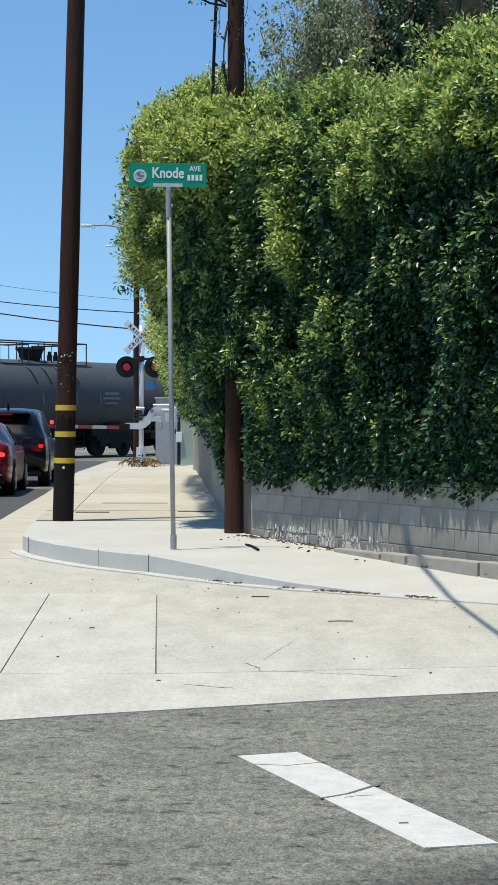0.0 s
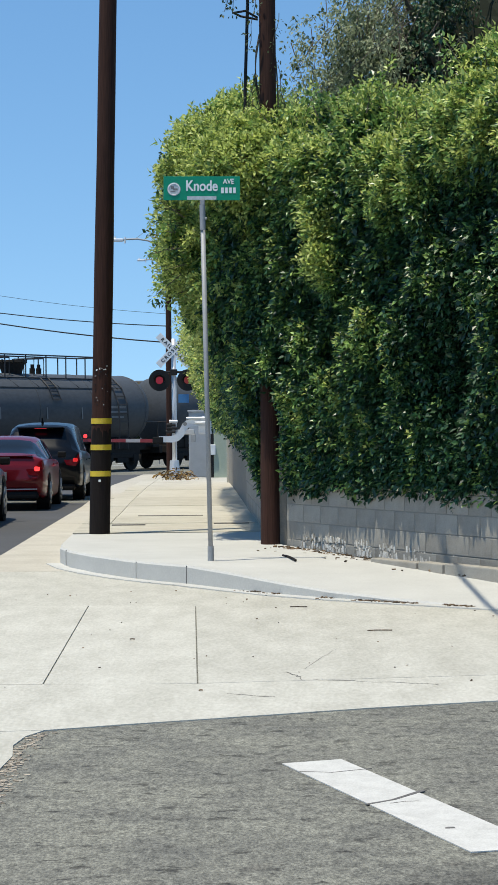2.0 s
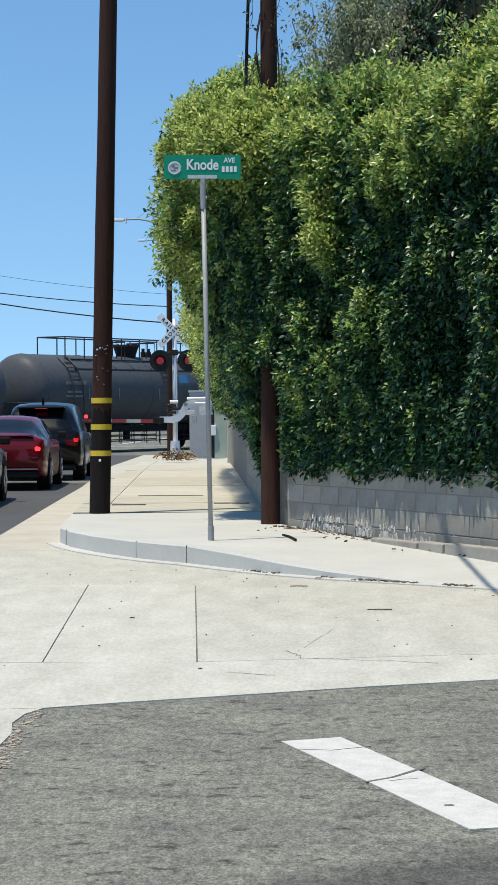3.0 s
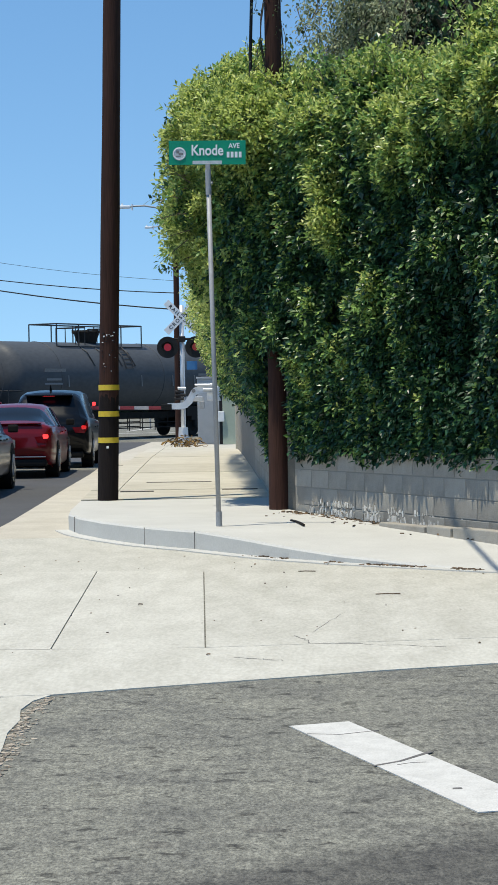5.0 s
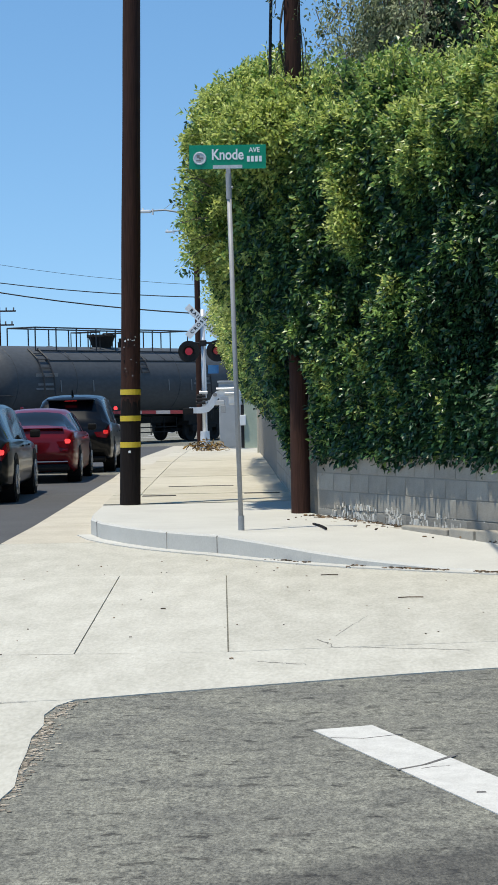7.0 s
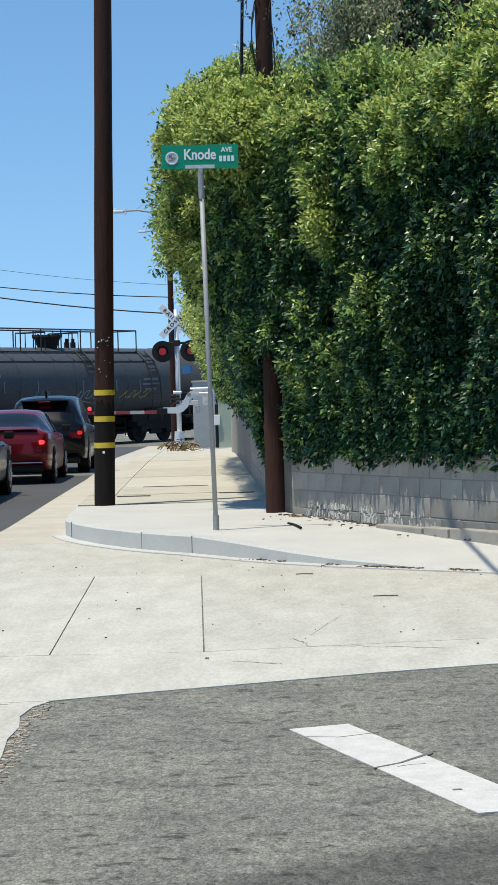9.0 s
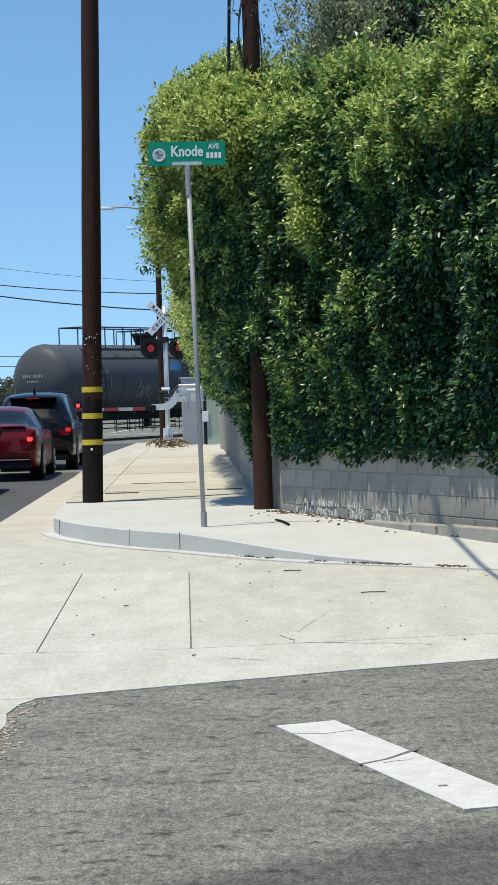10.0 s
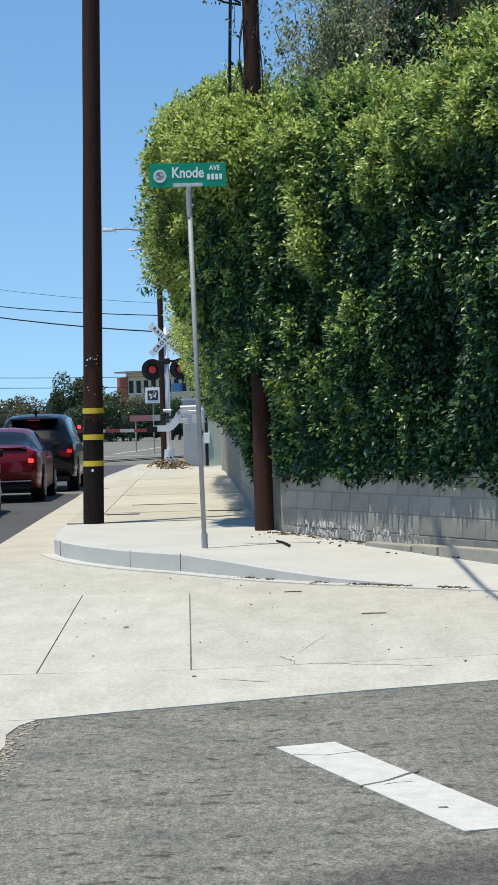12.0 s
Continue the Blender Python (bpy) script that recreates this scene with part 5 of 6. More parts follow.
def make_signal():
    t = thing("crossing_signal", -3.06, 56.0, 0.12, 0, "railway crossing signal mast with crossbuck and twin red lights", "crossing signal")
    bm = B()
    tube(bm, (0, 0, 0), (0, 0, 3.95), 0.065, seg=14)
    part("mast", bm, M_SILVER, t, smooth=True)
    bm = B()
    tube(bm, (0, 0, 0.02), (0, 0, 0.5), 0.16, 0.13, 14)
    box(bm, (0, 0, 0.05), (0.42, 0.42, 0.06), bevel=0.01)
    part("base", bm, M_SILVER, t)
    for sgn, word in ((1, "RAILROAD"), (-1, "CROSSING")):
        bm = B()
        box(bm, (0, 0, 0), (1.22, 0.006, 0.2), bevel=0.002)
        bl = part("crossbuck_blade", bm, M_SIGNWHITE, t)
        bl.matrix_basis = pose(0.0, -0.09 - 0.008 * (sgn < 0), 3.62, 0, 45 * sgn, 0)
        text_part("lettering", word, 0.138, M_BLACK, bl, (0, -0.005, 0), sx=1.1, spacing=1.38)
    bm = B()
    tube(bm, (-0.42, -0.05, 3.0), (0.42, -0.05, 3.0), 0.035, seg=8)
    for sx in (-1, 1):
        tube(bm, (sx * 0.4, -0.05, 3.0), (sx * 0.4, -0.05, 2.8), 0.03, seg=8)
    box(bm, (0, -0.05, 3.0), (0.2, 0.16, 0.16), bevel=0.02)
    part("crossarm", bm, M_BLACK, t)
    for sx in (-1, 1):
        bm = B()
        tube(bm, (sx * 0.4, -0.10, 2.77), (sx * 0.4, -0.115, 2.77), 0.305, seg=32)
        disc = part("signal_disc", bm, M_VIS, t, "black round target disc")
        bm = B()
        tube(bm, (sx * 0.4, 0.05, 2.77), (sx * 0.4, -0.12, 2.77), 0.15, seg=24)
        part("lamp_housing", bm, M_VIS, disc)
        bm = B()
        tube(bm, (sx * 0.4, -0.125, 2.77), (sx * 0.4, -0.14, 2.77), 0.105, seg=24)
        part("lens", bm, M_GLOW_RED if sx < 0 else M_GLOW_DIM, disc, "red signal lens")
        bm = B()
        n = 20
        a0, a1 = radians(-20), radians(200)
        pr = [[bm.verts.new((sx * 0.4 + 0.155 * math.cos(a0 + (a1 - a0) * i / n), -0.12 - d * (0.5 + 0.5 * max(0, math.sin(a0 + (a1 - a0) * i / n))), 2.77 + 0.155 * math.sin(a0 + (a1 - a0) * i / n)))
               for i in range(n + 1)] for d in (0, 0.3)]
        for i in range(n):
            bm.faces.new((pr[0][i], pr[0][i + 1], pr[1][i + 1], pr[1][i]))
        bmesh.ops.solidify(bm, geom=bm.faces[:], thickness=0.006)
        part("visor", bm, M_VIS, disc)
    bm = B()
    box(bm, (0.28, -0.09, 2.25), (0.3, 0.01, 0.24), bevel=0.003)
    part("notice_plate", bm, M_BLUE, t, "small blue notice plate")
    bm = B()
    tube(bm, (0.06, -0.07, 0.5), (0.06, -0.07, 2.9), 0.02, seg=6)
    part("conduit", bm, M_SILVER, t)


make_signal()


def make_gate():
    t = thing("crossing_gate", -2.75, 55.9, 0.12, 0, "lowered red and white crossing gate with silver mechanism", "crossing gate")
    bm = B()
    box(bm, (0.56, 0, 1.44), (0.34, 0.4, 0.42), bevel=0.04)
    box(bm, (0.56, -0.21, 1.44), (0.26, 0.03, 0.34), bevel=0.015)
    box(bm, (0.02, 0.1, 1.30), (0.5, 0.12, 0.14), bevel=0.02)
    part("mechanism", bm, M_SILVER, t)
    bm = B()
    box(bm, (0.24, -0.06, 1.12), (0.14, 0.16, 0.22), bevel=0.02)
    part("junction_box", bm, M_GALV, t)
    bm = B()
    up = [(0.64, 1.64), (0.22, 1.66), (0.06, 1.63), (-0.04, 1.55), (-0.11, 1.42), (-0.18, 1.30), (-0.27, 1.22), (-0.40, 1.19), (-0.72, 1.19)]
    dn = [(-0.72, 1.02), (-0.32, 1.01), (-0.16, 1.06), (-0.03, 1.18), (0.04, 1.31), (0.10, 1.42), (0.20, 1.47), (0.64, 1.47)]
    f = bm.faces.new([bm.verts.new((x, -0.36, z)) for x, z in up + dn])
    r = bmesh.ops.extrude_face_region(bm, geom=[f])
    bmesh.ops.translate(bm, vec=(0, 0.09, 0), verts=[v for v in r["geom"] if isinstance(v, bmesh.types.BMVert)])
    part("arm_bracket", bm, M_SILVER, t)
    bm = B()
    tube(bm, (0.02, -0.40, 1.53), (0.02, -0.25, 1.53), 0.055, seg=14)
    part("pivot_pin", bm, M_STENCIL, t)
    for z, x0, x1 in ((1.69, 0.06, 0.60), (1.56, 0.30, 0.62)):
        bm = B()
        tube(bm, (x0, -0.42, z), (x1, -0.42, z), 0.036, seg=10)
        tube(bm, (x1 - 0.1, -0.42, z), (x1 - 0.03, -0.42, z), 0.046, seg=10)
        part("torque_tube", bm, M_SILVER, t)
    for i, (x, z, w) in enumerate(((-0.30, 1.60, 0.20), (-0.36, 1.50, 0.22), (-0.34, 1.41, 0.26), (-0.38, 1.31, 0.24))):
        bm = B()
        tube(bm, (x - w / 2, -0.22, z), (x + w / 2, -0.22, z), 0.042, seg=12)
        tube(bm, (x - w / 2 - 0.03, -0.22, z), (x - w / 2 + 0.02, -0.22, z), 0.05, seg=12)
        part("counterweight", bm, M_SILVER if i == 0 else M_BLACK, t)
    bm = B()
    box(bm, (-0.75, -0.33, 1.08), (0.3, 0.1, 0.17), bevel=0.02)
    part("breakaway_joint", bm, M_TRIM, t)
    arm = new("arm")
    arm.parent = t
    arm.matrix_basis = pose(-0.85, -0.33, 1.06, 0, 0.8, 0)
    x = 0.0
    for i in range(19):
        bm = B()
        box(bm, (-x - 0.2, 0, 0), (0.402, 0.03, 0.095 - 0.0015 * i), bevel=0.004)
        part("band", bm, M_ARMWHITE if i % 2 else M_REDBAND, arm)
        x += 0.405
    for xx in (1.95, 4.6, 7.4):
        bm = B()
        box(bm, (-xx, 0, 0.12), (0.1, 0.1, 0.1), bevel=0.03)
        part("gate_lamp", bm, M_TAIL if xx < 2 else M_TAIL_DIM, arm)


make_gate()


def make_cabinets():
    t = thing("equipment_cabinet", -2.42, 58.6, -0.05, 1, "grey steel railway equipment cabinet", "cabinet")
    bm = B()
    cab = mat("grey_cabinet_enamel", (0.33, 0.345, 0.36), (0.44, 0.455, 0.47), 0.5, scale=4)
    box(bm, (0, 0, 1.06), (0.68, 0.6, 2.0), bevel=0.015)
    part("body", bm, cab, t)
    bm = B()
    box(bm, (0, 0, 2.08), (0.74, 0.68, 0.06), bevel=0.012)
    part("lid", bm, cab, t)
    bm = B()
    box(bm, (0, -0.305, 1.06), (0.6, 0.015, 1.8), bevel=0.005)
    door = part("door", bm, cab, t)
    bm = B()
    box(bm, (0.24, -0.325, 1.1), (0.03, 0.03, 0.14), bevel=0.006)
    part("handle", bm, M_BLACK, door)
    bm = B()
    box(bm, (0, 0, 0.02), (0.85, 0.75, 0.12), bevel=0.01)
    part("plinth", bm, M_NEWCON, t)
    m = mat("sage_green_enamel", (0.30, 0.36, 0.28), (0.42, 0.47, 0.38), 0.6, scale=3)
    t = thing("utility_cabinet", -1.76, 57.2, 0.03, -3, "pale green utility cabinet beside the wall", "cabinet")
    bm = B()
    box(bm, (0, 0, 0.76), (0.42, 0.5, 1.45), bevel=0.02)
    part("body", bm, m, t)
    bm = B()
    box(bm, (0, 0, 1.5), (0.46, 0.54, 0.05), bevel=0.01)
    part("lid", bm, m, t)
    t = thing("meter_post", -2.02, 57.0, 0.05, 0, "dark utility post with white meter box", "meter post")
    bm = B()
    box(bm, (0, 0, 0.65), (0.09, 0.09, 1.3), bevel=0.01)
    part("post", bm, M_BLACK, t)
    bm = B()
    box(bm, (0.01, -0.07, 0.85), (0.18, 0.1, 0.3), bevel=0.02)
    part("meter_box", bm, M_SIGNWHITE, t)


make_cabinets()


def make_fronds():
    m = mat("dry_palm_frond", (0.05, 0.028, 0.012), (0.40, 0.25, 0.09), 0.85, scale=9, vary=0.8, island=True)
    t = thing("dead_palm_frond", -2.74, 50.6, 0.19, 0, "heap of dry tan palm fronds on the pavement", "garden waste", kind="stuff")
    bm = B()
    for k in range(95):
        a = random.uniform(0, 6.28)
        r = random.uniform(0, 0.40) ** 0.8
        c = Vector((r * math.cos(a) * 1.1, r * math.sin(a) * 0.8, random.uniform(0.0, 0.24) * (1 - 1.4 * r) + 0.02))
        rad = random.uniform(0.05, 0.14)
        tilt = Matrix.Rotation(random.uniform(0, 6.28), 3, "Z") @ Matrix.Rotation(random.gauss(0, 0.6), 3, "X")
        w = random.uniform(0.014, 0.036)
        a0, span = random.uniform(0, 6.28), random.uniform(1.2, 3.6)
        prev = None
        for i in range(8):
            an = a0 + span * i / 7
            p = c + tilt @ Vector((rad * math.cos(an), rad * math.sin(an), 0))
            p.z = abs(p.z) * 1.25 + 0.012
            side = tilt @ Vector((math.cos(an) * 0.6, math.sin(an) * 0.6, 0.8)) * w * (1 - 0.08 * i)
            cur = (bm.verts.new(p - side * 0.5), bm.verts.new(p + side))
            if prev:
                bm.faces.new((prev[0], prev[1], cur[1], cur[0]))
            prev = cur
    part("frond", bm, m, t)


make_fronds()


# ---- street lamp on its timber pole, cables ----
def make_lamp(x, y, h, zl, reach, label):
    t = thing("street_lamp", x, y, -0.1, 0, label, "street lamp")
    bm = B()
    pole_mesh(bm, h, 0.10, 0.08)
    part("pole", bm, M_WOOD, t, smooth=True)
    bm = B()
    polytube(bm, [(0, 0, zl - 0.42), (-0.22 * reach, 0, zl - 0.17), (-0.42 * reach, 0, zl - 0.03), (-0.66 * reach, 0, zl + 0.03), (-0.9 * reach, 0, zl + 0.02), (-reach, 0, zl)], 0.028)
    polytube(bm, [(0, 0, zl + 0.75), (-0.35 * reach, 0, zl + 0.4), (-0.7 * reach, 0, zl + 0.04)], 0.006)
    part("bracket_arm", bm, M_GALV, t, smooth=True)
    bm = B()
    box(bm, (-reach - 0.12, 0, zl), (0.34, 0.16, 0.09), bevel=0.03)
    tube(bm, (-reach - 0.2, 0, zl + 0.03), (-reach - 0.2, 0, zl + 0.11), 0.03, seg=8)
    tube(bm, (-reach + 0.1, 0, zl - 0.1), (-reach + 0.1, 0, zl + 0.08), 0.03, seg=8)
    part("lamp_head", bm, M_SIGNWHITE, t)


make_lamp(-3.42, 60.0, 8.3, 7.36, 1.40, "timber pole with a curved bracket street lamp")
make_lamp(-5.14, 91.0, 11.2, 9.35, 1.15, "distant timber pole with a bracket street lamp")


def cable(name, a, b, sag, r, label):
    bm = B()
    n = 24
    a, b = Vector(a), Vector(b)
    pts = [a.lerp(b, i / n) - Vector((0, 0, sag * 4 * (i / n) * (1 - i / n))) for i in range(n + 1)]
    polytube(bm, pts, r, 6)
    tagged(link(name, bm, M_BLACK), label, "cable")


for za, zb, yb, r in ((4.63, 11.6, 70, 0.015), (4.13, 11.9, 70, 0.02), (5.0, 13.0, 74, 0.006)):
    cable("power_cable", (-3.42, 60, za), (-30, yb, zb), 1.32, r, "black overhead power cable sagging from the lamp pole")
for z in (4.6, 3.9):
    cable("telephone_cable", (-21.3, 135, z), (10, 142, z), 0.25, 0.022, "distant thin telephone cable strung between poles")
cable("service_cable", (-0.2, 22.95, 7.9), (0.85, 2.0, 5.8), 0.1, 0.027, "black service cable running over the street")


# ---- far side of the crossing ----
def shrub(name, x, y, w, d, h, count, size, materials, label, cat, base=0.0):
    t = thing(name, x, y, -0.25, 0, label, cat)
    bm = B()
    for k in range(3):
        ax = (k - 1) * w * 0.25
        tube(bm, (ax * 0.5, 0, 0), (ax, 0, h * 0.7), 0.12, 0.04, 8)
    part("trunk", bm, M_BARK, t)
    # solid core coloured near-black as the shrub's inner shade
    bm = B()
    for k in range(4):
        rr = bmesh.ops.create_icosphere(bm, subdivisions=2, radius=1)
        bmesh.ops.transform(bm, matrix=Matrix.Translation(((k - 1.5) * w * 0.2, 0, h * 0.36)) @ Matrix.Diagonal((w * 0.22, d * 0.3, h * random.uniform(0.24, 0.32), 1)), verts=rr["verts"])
    part("inner_mass", bm, M_CORE, t, "near-black core painted as inner shade")
    blobs = [(random.uniform(-0.4, 0.4) * w, random.uniform(-0.3, 0.3) * d, h * random.uniform(0.18, 0.74), random.uniform(0.13, 0.27)) for _ in range(26)]
    groups = [[] for _ in materials]
    for _ in range(count):
        bx, by, bz, br = random.choice(blobs)
        v = Vector((random.gauss(0, 1), random.gauss(0, 1), random.gauss(0, 1))).normalized()
        k = random.uniform(0.75, 1.05)
        p = Vector((bx + v.x * br * w * 0.7 * k, by + v.y * br * d * k, max(base, bz + v.z * br * h * 0.95 * k)))
        # upward leaves take the lighter material, so top light is in the colour
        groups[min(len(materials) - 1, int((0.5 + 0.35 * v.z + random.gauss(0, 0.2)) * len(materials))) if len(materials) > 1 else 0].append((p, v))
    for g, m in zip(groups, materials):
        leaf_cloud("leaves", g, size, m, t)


for i in range(13):
    shrub("tree", -58 + i * 4.1 + random.uniform(-0.6, 0.6), 178 + random.uniform(-4, 4), 6.5, 4, random.uniform(4.1, 5.0), 4200, 0.22, [M_LEAF_OLIVE, M_LEAF_BROWN],
          "dense olive-brown tree in a distant row", "tree")
shrub("tree", -17.3, 170, 5.0, 3.5, 6.3, 8500, 0.21, [M_LEAF_OLIVE, M_LEAF_FAR], "rounded olive-green street tree beyond the railway", "tree")
shrub("tree", -15.0, 174, 3.2, 3.5, 4.9, 7000, 0.21, [M_LEAF_DARK, M_LEAF_FAR], "dark green street tree beyond the railway", "tree")
for i in range(5):
    shrub("hedge", -14.3 + i * 3.2, 150, 4.2, 2, 3.5, 5500, 0.17, [M_LEAF_DARK, M_LEAF_FAR], "tall dark green boundary hedge beyond the railway", "hedge")


def make_block():
    wall = mat("cream_render", (0.62, 0.52, 0.34), (0.72, 0.62, 0.42), 0.9, scale=2)
    red = mat("terracotta_render", (0.36, 0.10, 0.06), (0.44, 0.14, 0.09), 0.9, scale=2)
    roof = mat("grey_roof_edge", (0.16, 0.15, 0.14), (0.25, 0.23, 0.21), 0.8, scale=3)
    t = thing("apartment_building", -10.5, 239.2, -0.9, -35, "cream and terracotta apartment building with a flat roof", "building")
    bm = B()
    box(bm, (4, 0, 3.9), (20, 9, 7.8))
    part("wall", bm, wall, t)
    bm = B()
    box(bm, (-6.5, -4.2, 3.7), (1.5, 1.0, 7.2))
    part("corner_bay", bm, red, t, "terracotta corner bay")
    bm = B()
    box(bm, (3.6, -0.4, 7.9), (21.0, 10.4, 0.2))
    part("roof", bm, roof, t)
    for fl in (2.9, 5.7):
        for i in range(13):
            bm = B()
            box(bm, (-5.2 + i * 1.15, -4.52, fl + 0.4), (0.62, 0.12, 1.5))
            w = part("window", bm, M_GLASS, t)
            bm = B()
            box(bm, (-5.2 + i * 1.15, -4.6, fl - 0.4), (0.74, 0.12, 0.1))
            part("sill", bm, M_SIGNWHITE, w)


make_block()


def make_far_lines():
    for pts in ([(-10.5, 92.0), (-4.6, 93.2), (-4.6, 93.65), (-10.5, 92.45)], [(-8.2, 98), (-8.0, 98), (-6.6, 118), (-6.8, 118)]):
        bm = B()
        slab(bm, pts, 0.008, 0.006, lambda x, y: ground_z(y))
        tagged(link("road_marking", bm, M_WHITE), "faded white line on the road beyond the railway", "road marking", kind="structure")


make_far_lines()


M_DARKFIELD = mat("dark_sign_field", (0.03, 0.022, 0.02), (0.07, 0.05, 0.045), 0.6, scale=8)
M_FADED = mat("faded_red_sheeting", (0.26, 0.10, 0.10), (0.36, 0.17, 0.16), 0.7, scale=3)


def make_far_signs():
    t = thing("warning_sign", -5.95, 96, -0.25, 0, "white square symbol sign beyond the tracks", "road sign")
    bm = B()
    tube(bm, (0, 0, 0), (0, 0, 3.3), 0.03, seg=8)
    part("post", bm, M_GALV, t)
    bm = B()
    box(bm, (0, -0.05, 2.85), (0.76, 0.02, 0.76), bevel=0.008)
    pl = part("plate", bm, M_SIGNWHITE, t)
    bm = B()
    for x, z, w, h in ((0, 2.85, 0.6, 0.56),):
        box(bm, (x, -0.066, z), (w, 0.006, h))
    part("border", bm, M_SIGNWHITE, pl)
    bm = B()
    for x, z, w, h in ((0, 2.85, 0.52, 0.48),):
        box(bm, (x, -0.072, z), (w, 0.006, h))
    part("field", bm, M_DARKFIELD, pl)
    bm = B()
    for x, z, w, h, a in ((0.0, 2.86, 0.1, 0.4, 35), (-0.02, 2.84, 0.34, 0.1, 20), (0.1, 2.94, 0.14, 0.14, 0)):
        box(bm, (x, -0.078, z), (w, 0.006, h), Matrix.Rotation(radians(a), 3, "Y"))
    part("symbol", bm, M_SIGNWHITE, pl)
    t = thing("barricade", -6.7, 104, -0.25, 0, "red and white striped road barricade", "barricade")
    for i in range(5):
        bm = B()
        box(bm, (-0.8 + i * 0.4, 0, 1.75), (0.4, 0.04, 0.32))
        part("panel", bm, M_ARMWHITE if i == 3 else M_FADED, t)
    for sx in (-0.7, 0.7):
        bm = B()
        tube(bm, (sx, 0.04, 0), (sx, 0.04, 1.9), 0.04, seg=8)
        part("post", bm, M_GALV, t)


make_far_signs()


def make_far_poles():
    for x, y, h in ((-21.3, 135, 8.3), (-23.4, 140, 8.0), (10, 142, 8.2)):
        t = thing("utility_pole", x, y, -0.25, 10, "distant timber power pole with crossarms", "utility pole")
        bm = B()
        tube(bm, (0, 0, 0), (0, 0, h), 0.14, 0.1, 10)
        part("pole", bm, M_WOOD, t)
        for k, z in enumerate((h - 0.25, h - 1.2)):
            bm = B()
            box(bm, (0, -0.1, z), (2.3 - 0.3 * k, 0.1, 0.1))
            part("crossarm", bm, M_WOOD, t)
            for xx in (-1.0, -0.5, 0.5, 1.0):
                bm = B()
                tube(bm, (xx * (1 - 0.13 * k), -0.1, z + 0.05), (xx * (1 - 0.13 * k), -0.1, z + 0.25), 0.05, seg=8)
                part("insulator", bm, M_STENCIL, t)


make_far_poles()


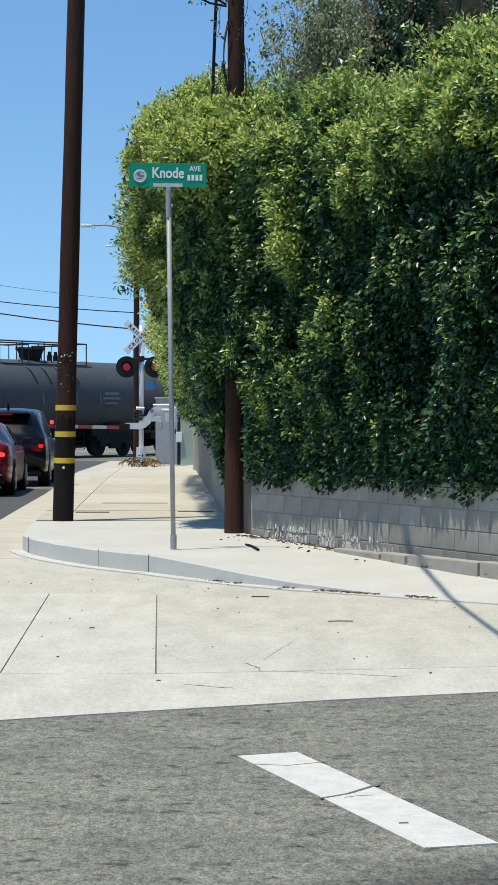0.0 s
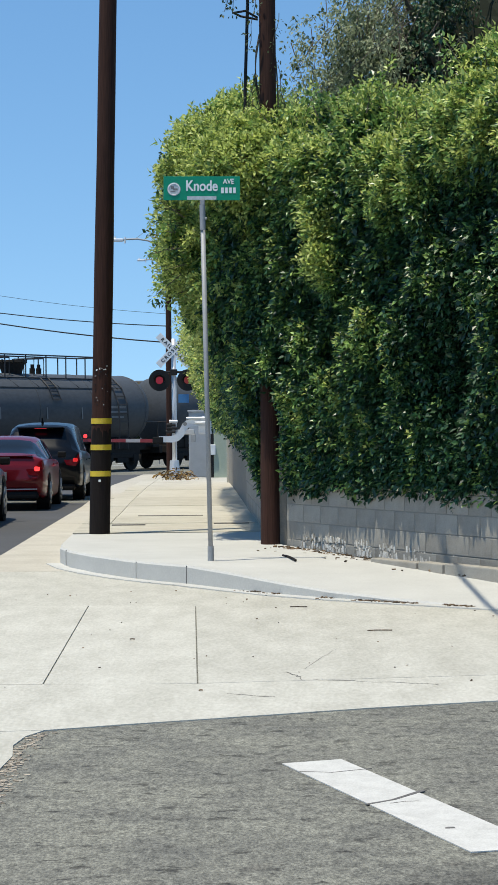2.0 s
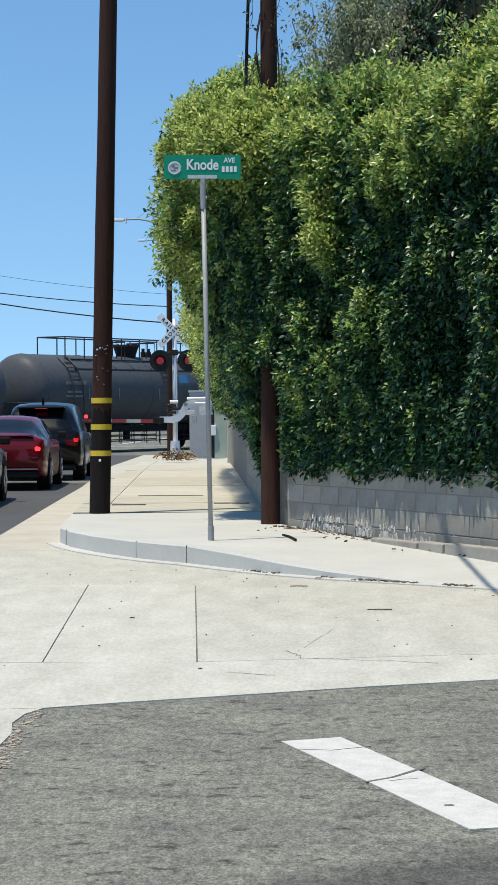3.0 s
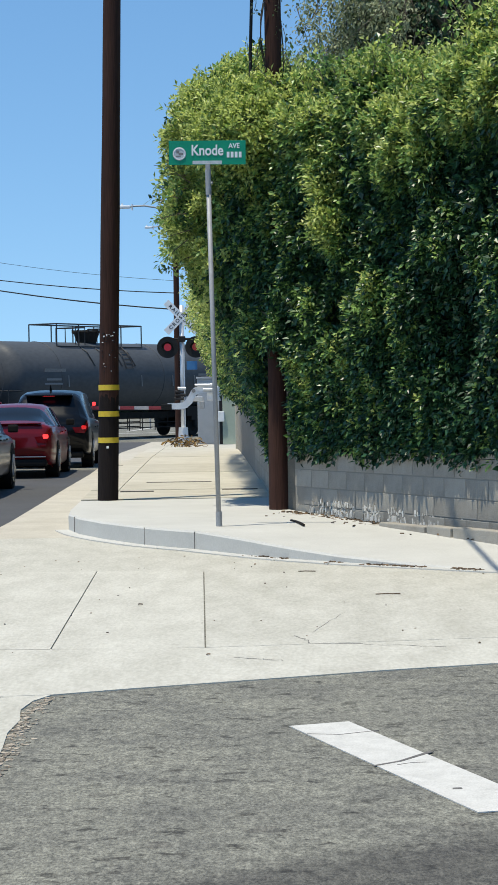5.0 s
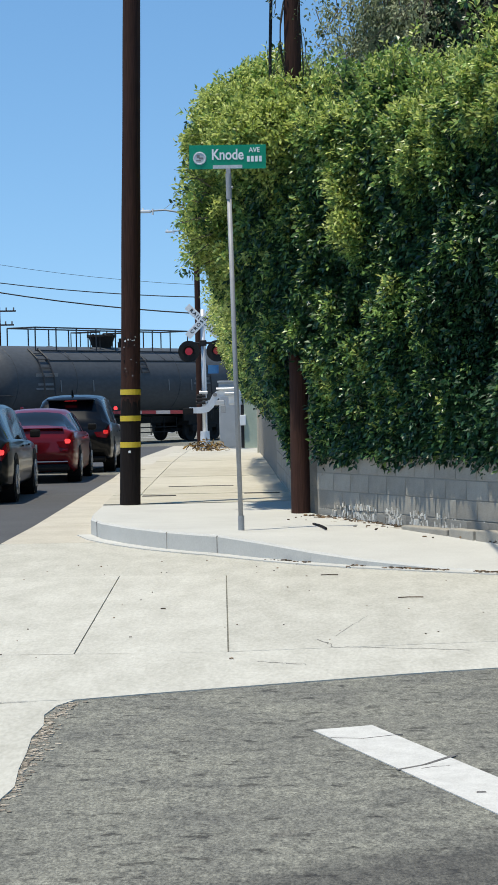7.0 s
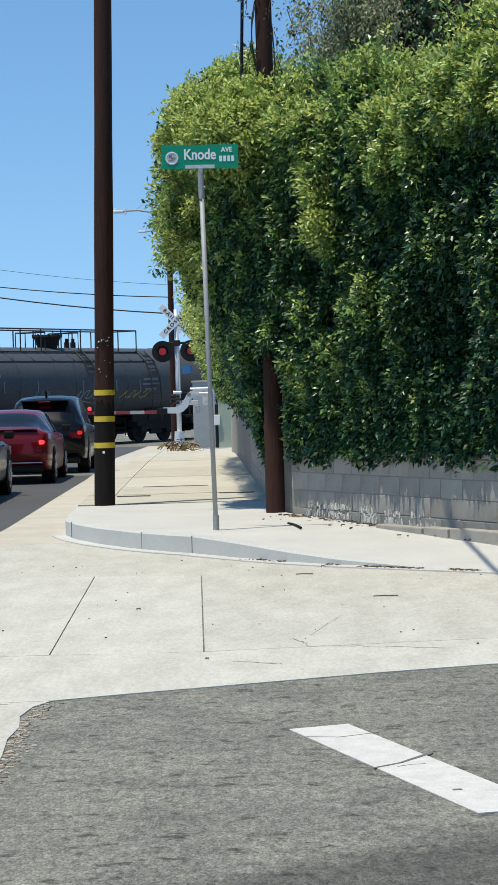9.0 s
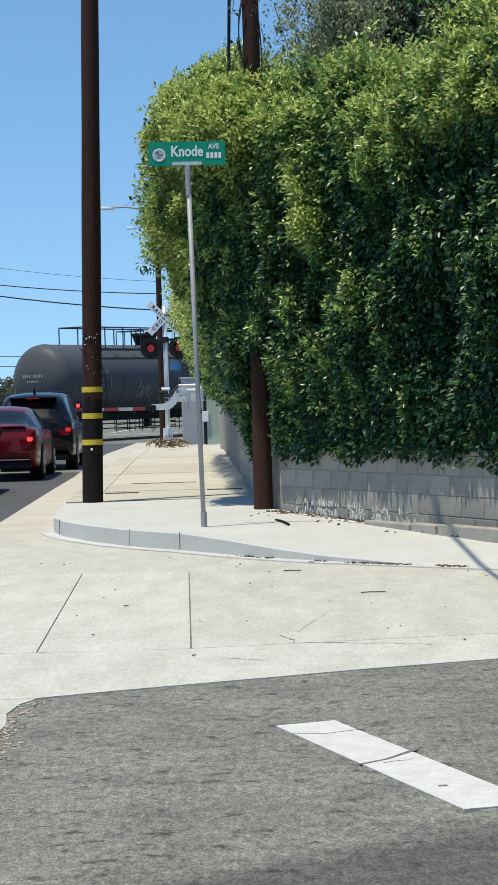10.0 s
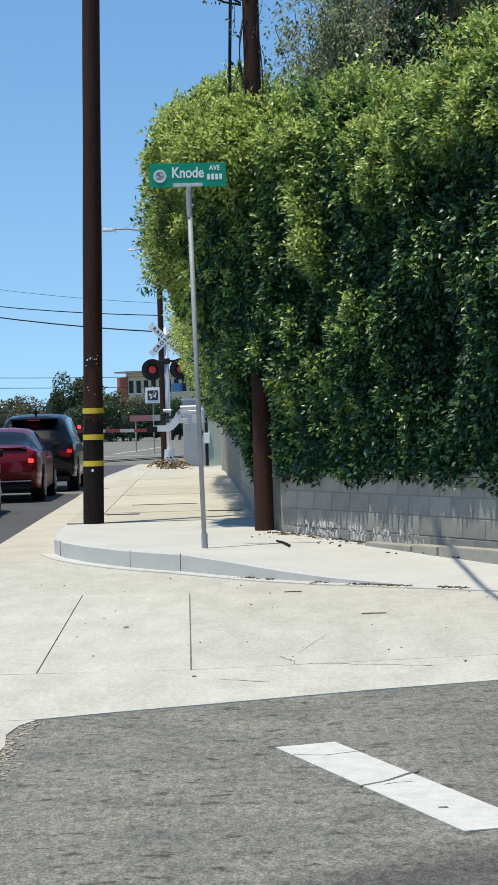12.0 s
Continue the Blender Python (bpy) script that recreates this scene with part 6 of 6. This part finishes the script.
# ---- tree behind the hedge ----
def make_tree():
    t = thing("tree", 3.0, 26.6, 0.0, 0, "sprawling olive-grey tree rising behind the hedge", "tree")
    bm = B()
    tube(bm, (0, 0, 0), (-0.1, 0, 3.2), 0.28, 0.2, 12)
    limbs = []
    for k in range(16):
        a = random.uniform(0, 6.28)
        e = Vector((math.cos(a) * random.uniform(0.8, 2.7) - 0.3, math.sin(a) * random.uniform(0.4, 1.8), random.uniform(4.6, 8.6)))
        m = Vector((e.x * 0.45, e.y * 0.45, 3.2 + (e.z - 3.2) * 0.62))
        tube(bm, (-0.1, 0, 3.1), m, 0.11, 0.07, 8)
        tube(bm, m, e, 0.07, 0.02, 8)
        limbs.append((m, e))
    part("trunk", bm, M_BARK, t)
    # near-black spheres for the shaded hollows of the crown
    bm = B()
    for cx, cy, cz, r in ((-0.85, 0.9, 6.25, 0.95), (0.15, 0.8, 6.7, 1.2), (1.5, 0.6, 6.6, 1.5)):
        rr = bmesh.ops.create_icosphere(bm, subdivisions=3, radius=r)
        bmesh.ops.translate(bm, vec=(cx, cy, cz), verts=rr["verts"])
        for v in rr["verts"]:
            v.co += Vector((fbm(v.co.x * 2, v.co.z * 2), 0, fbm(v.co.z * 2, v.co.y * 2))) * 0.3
    part("inner_mass", bm, M_CORE, t, "near-black core painted as inner shade")
    # drooping sprays: a ragged outer skirt towards the street, dark hollows between
    grey, dark, olive = [], [], []
    twigs = B()
    sprays = []
    for m, e in limbs:
        for _ in range(16):
            sprays.append(m.lerp(e, random.uniform(0.2, 1.1)) + Vector((random.gauss(0, 0.35), random.gauss(0, 0.35), random.gauss(0, 0.35))))
    for _ in range(2100):
        d = Vector((random.gauss(0, 1), random.gauss(0, 1), random.gauss(0, 1))).normalized() * random.uniform(0.7, 1.0)
        k = 1 + 0.25 * fbm(d.x * 2.5, d.y * 2.5, d.z * 2.5)
        sprays.append(Vector((-0.30 + d.x * 2.55 * k, d.y * 1.7 * k, 6.2 + d.z * 1.9 * k)))
    for c in sprays:
        gap = fbm(c.x * 1.5 + 4, c.z * 1.7)
        if c.x > -1.5 and c.y < 0.6 and gap > -0.22:
            continue
        if c.x < -1.5 and gap > 0.42:
            continue
        out = Vector((c.x, c.y, c.z - 5)).normalized()
        ln = random.uniform(0.3, 0.9)
        tilt = Vector((random.gauss(0, 0.3), random.gauss(0, 0.3), -1)).normalized()
        if c.y < 0.4 and random.random() < 0.5:
            tube(twigs, c + Vector((random.gauss(0.2, 0.2), 0.2, 0.12)), c + tilt * ln, 0.007, 0.003, 5, False)
        # light on the left and shade on the right go into leaf choice
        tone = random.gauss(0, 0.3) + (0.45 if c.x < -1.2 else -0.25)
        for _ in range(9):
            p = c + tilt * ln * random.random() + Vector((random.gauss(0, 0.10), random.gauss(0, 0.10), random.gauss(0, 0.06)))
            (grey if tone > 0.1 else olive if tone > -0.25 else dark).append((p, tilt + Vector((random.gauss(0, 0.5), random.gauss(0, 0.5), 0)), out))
    part("twig", twigs, M_BARK, t)["kind"] = "stuff"
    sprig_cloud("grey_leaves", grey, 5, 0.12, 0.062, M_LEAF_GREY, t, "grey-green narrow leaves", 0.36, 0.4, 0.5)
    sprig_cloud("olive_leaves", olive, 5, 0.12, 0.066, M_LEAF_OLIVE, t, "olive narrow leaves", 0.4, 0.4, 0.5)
    sprig_cloud("dark_leaves", dark, 5, 0.12, 0.075, M_LEAF_DARK, t, "dark leaves painted as shade", 0.45, 0.4, 0.5)


make_tree()


def motions():
    """The train rolls through, its wheels turning; all else stands still."""
    turn = SPEED / 0.457
    for ob, s0 in zip(TRAIN, CAR_S):
        walk(ob, [(t, track_pose(s0 + SPEED * t)) for t in (0, 4, 8, 12)])
        for w in ob.children_recursive:
            if w.name.startswith("wheelset"):
                x, y, z = w.location
                q = [i * 2 / FPS for i in range(181)]
                walk(w, [(t, Matrix.Translation((x, y, z)) @ Matrix.Rotation(turn * t, 4, "Y")) for t in q])


motions()
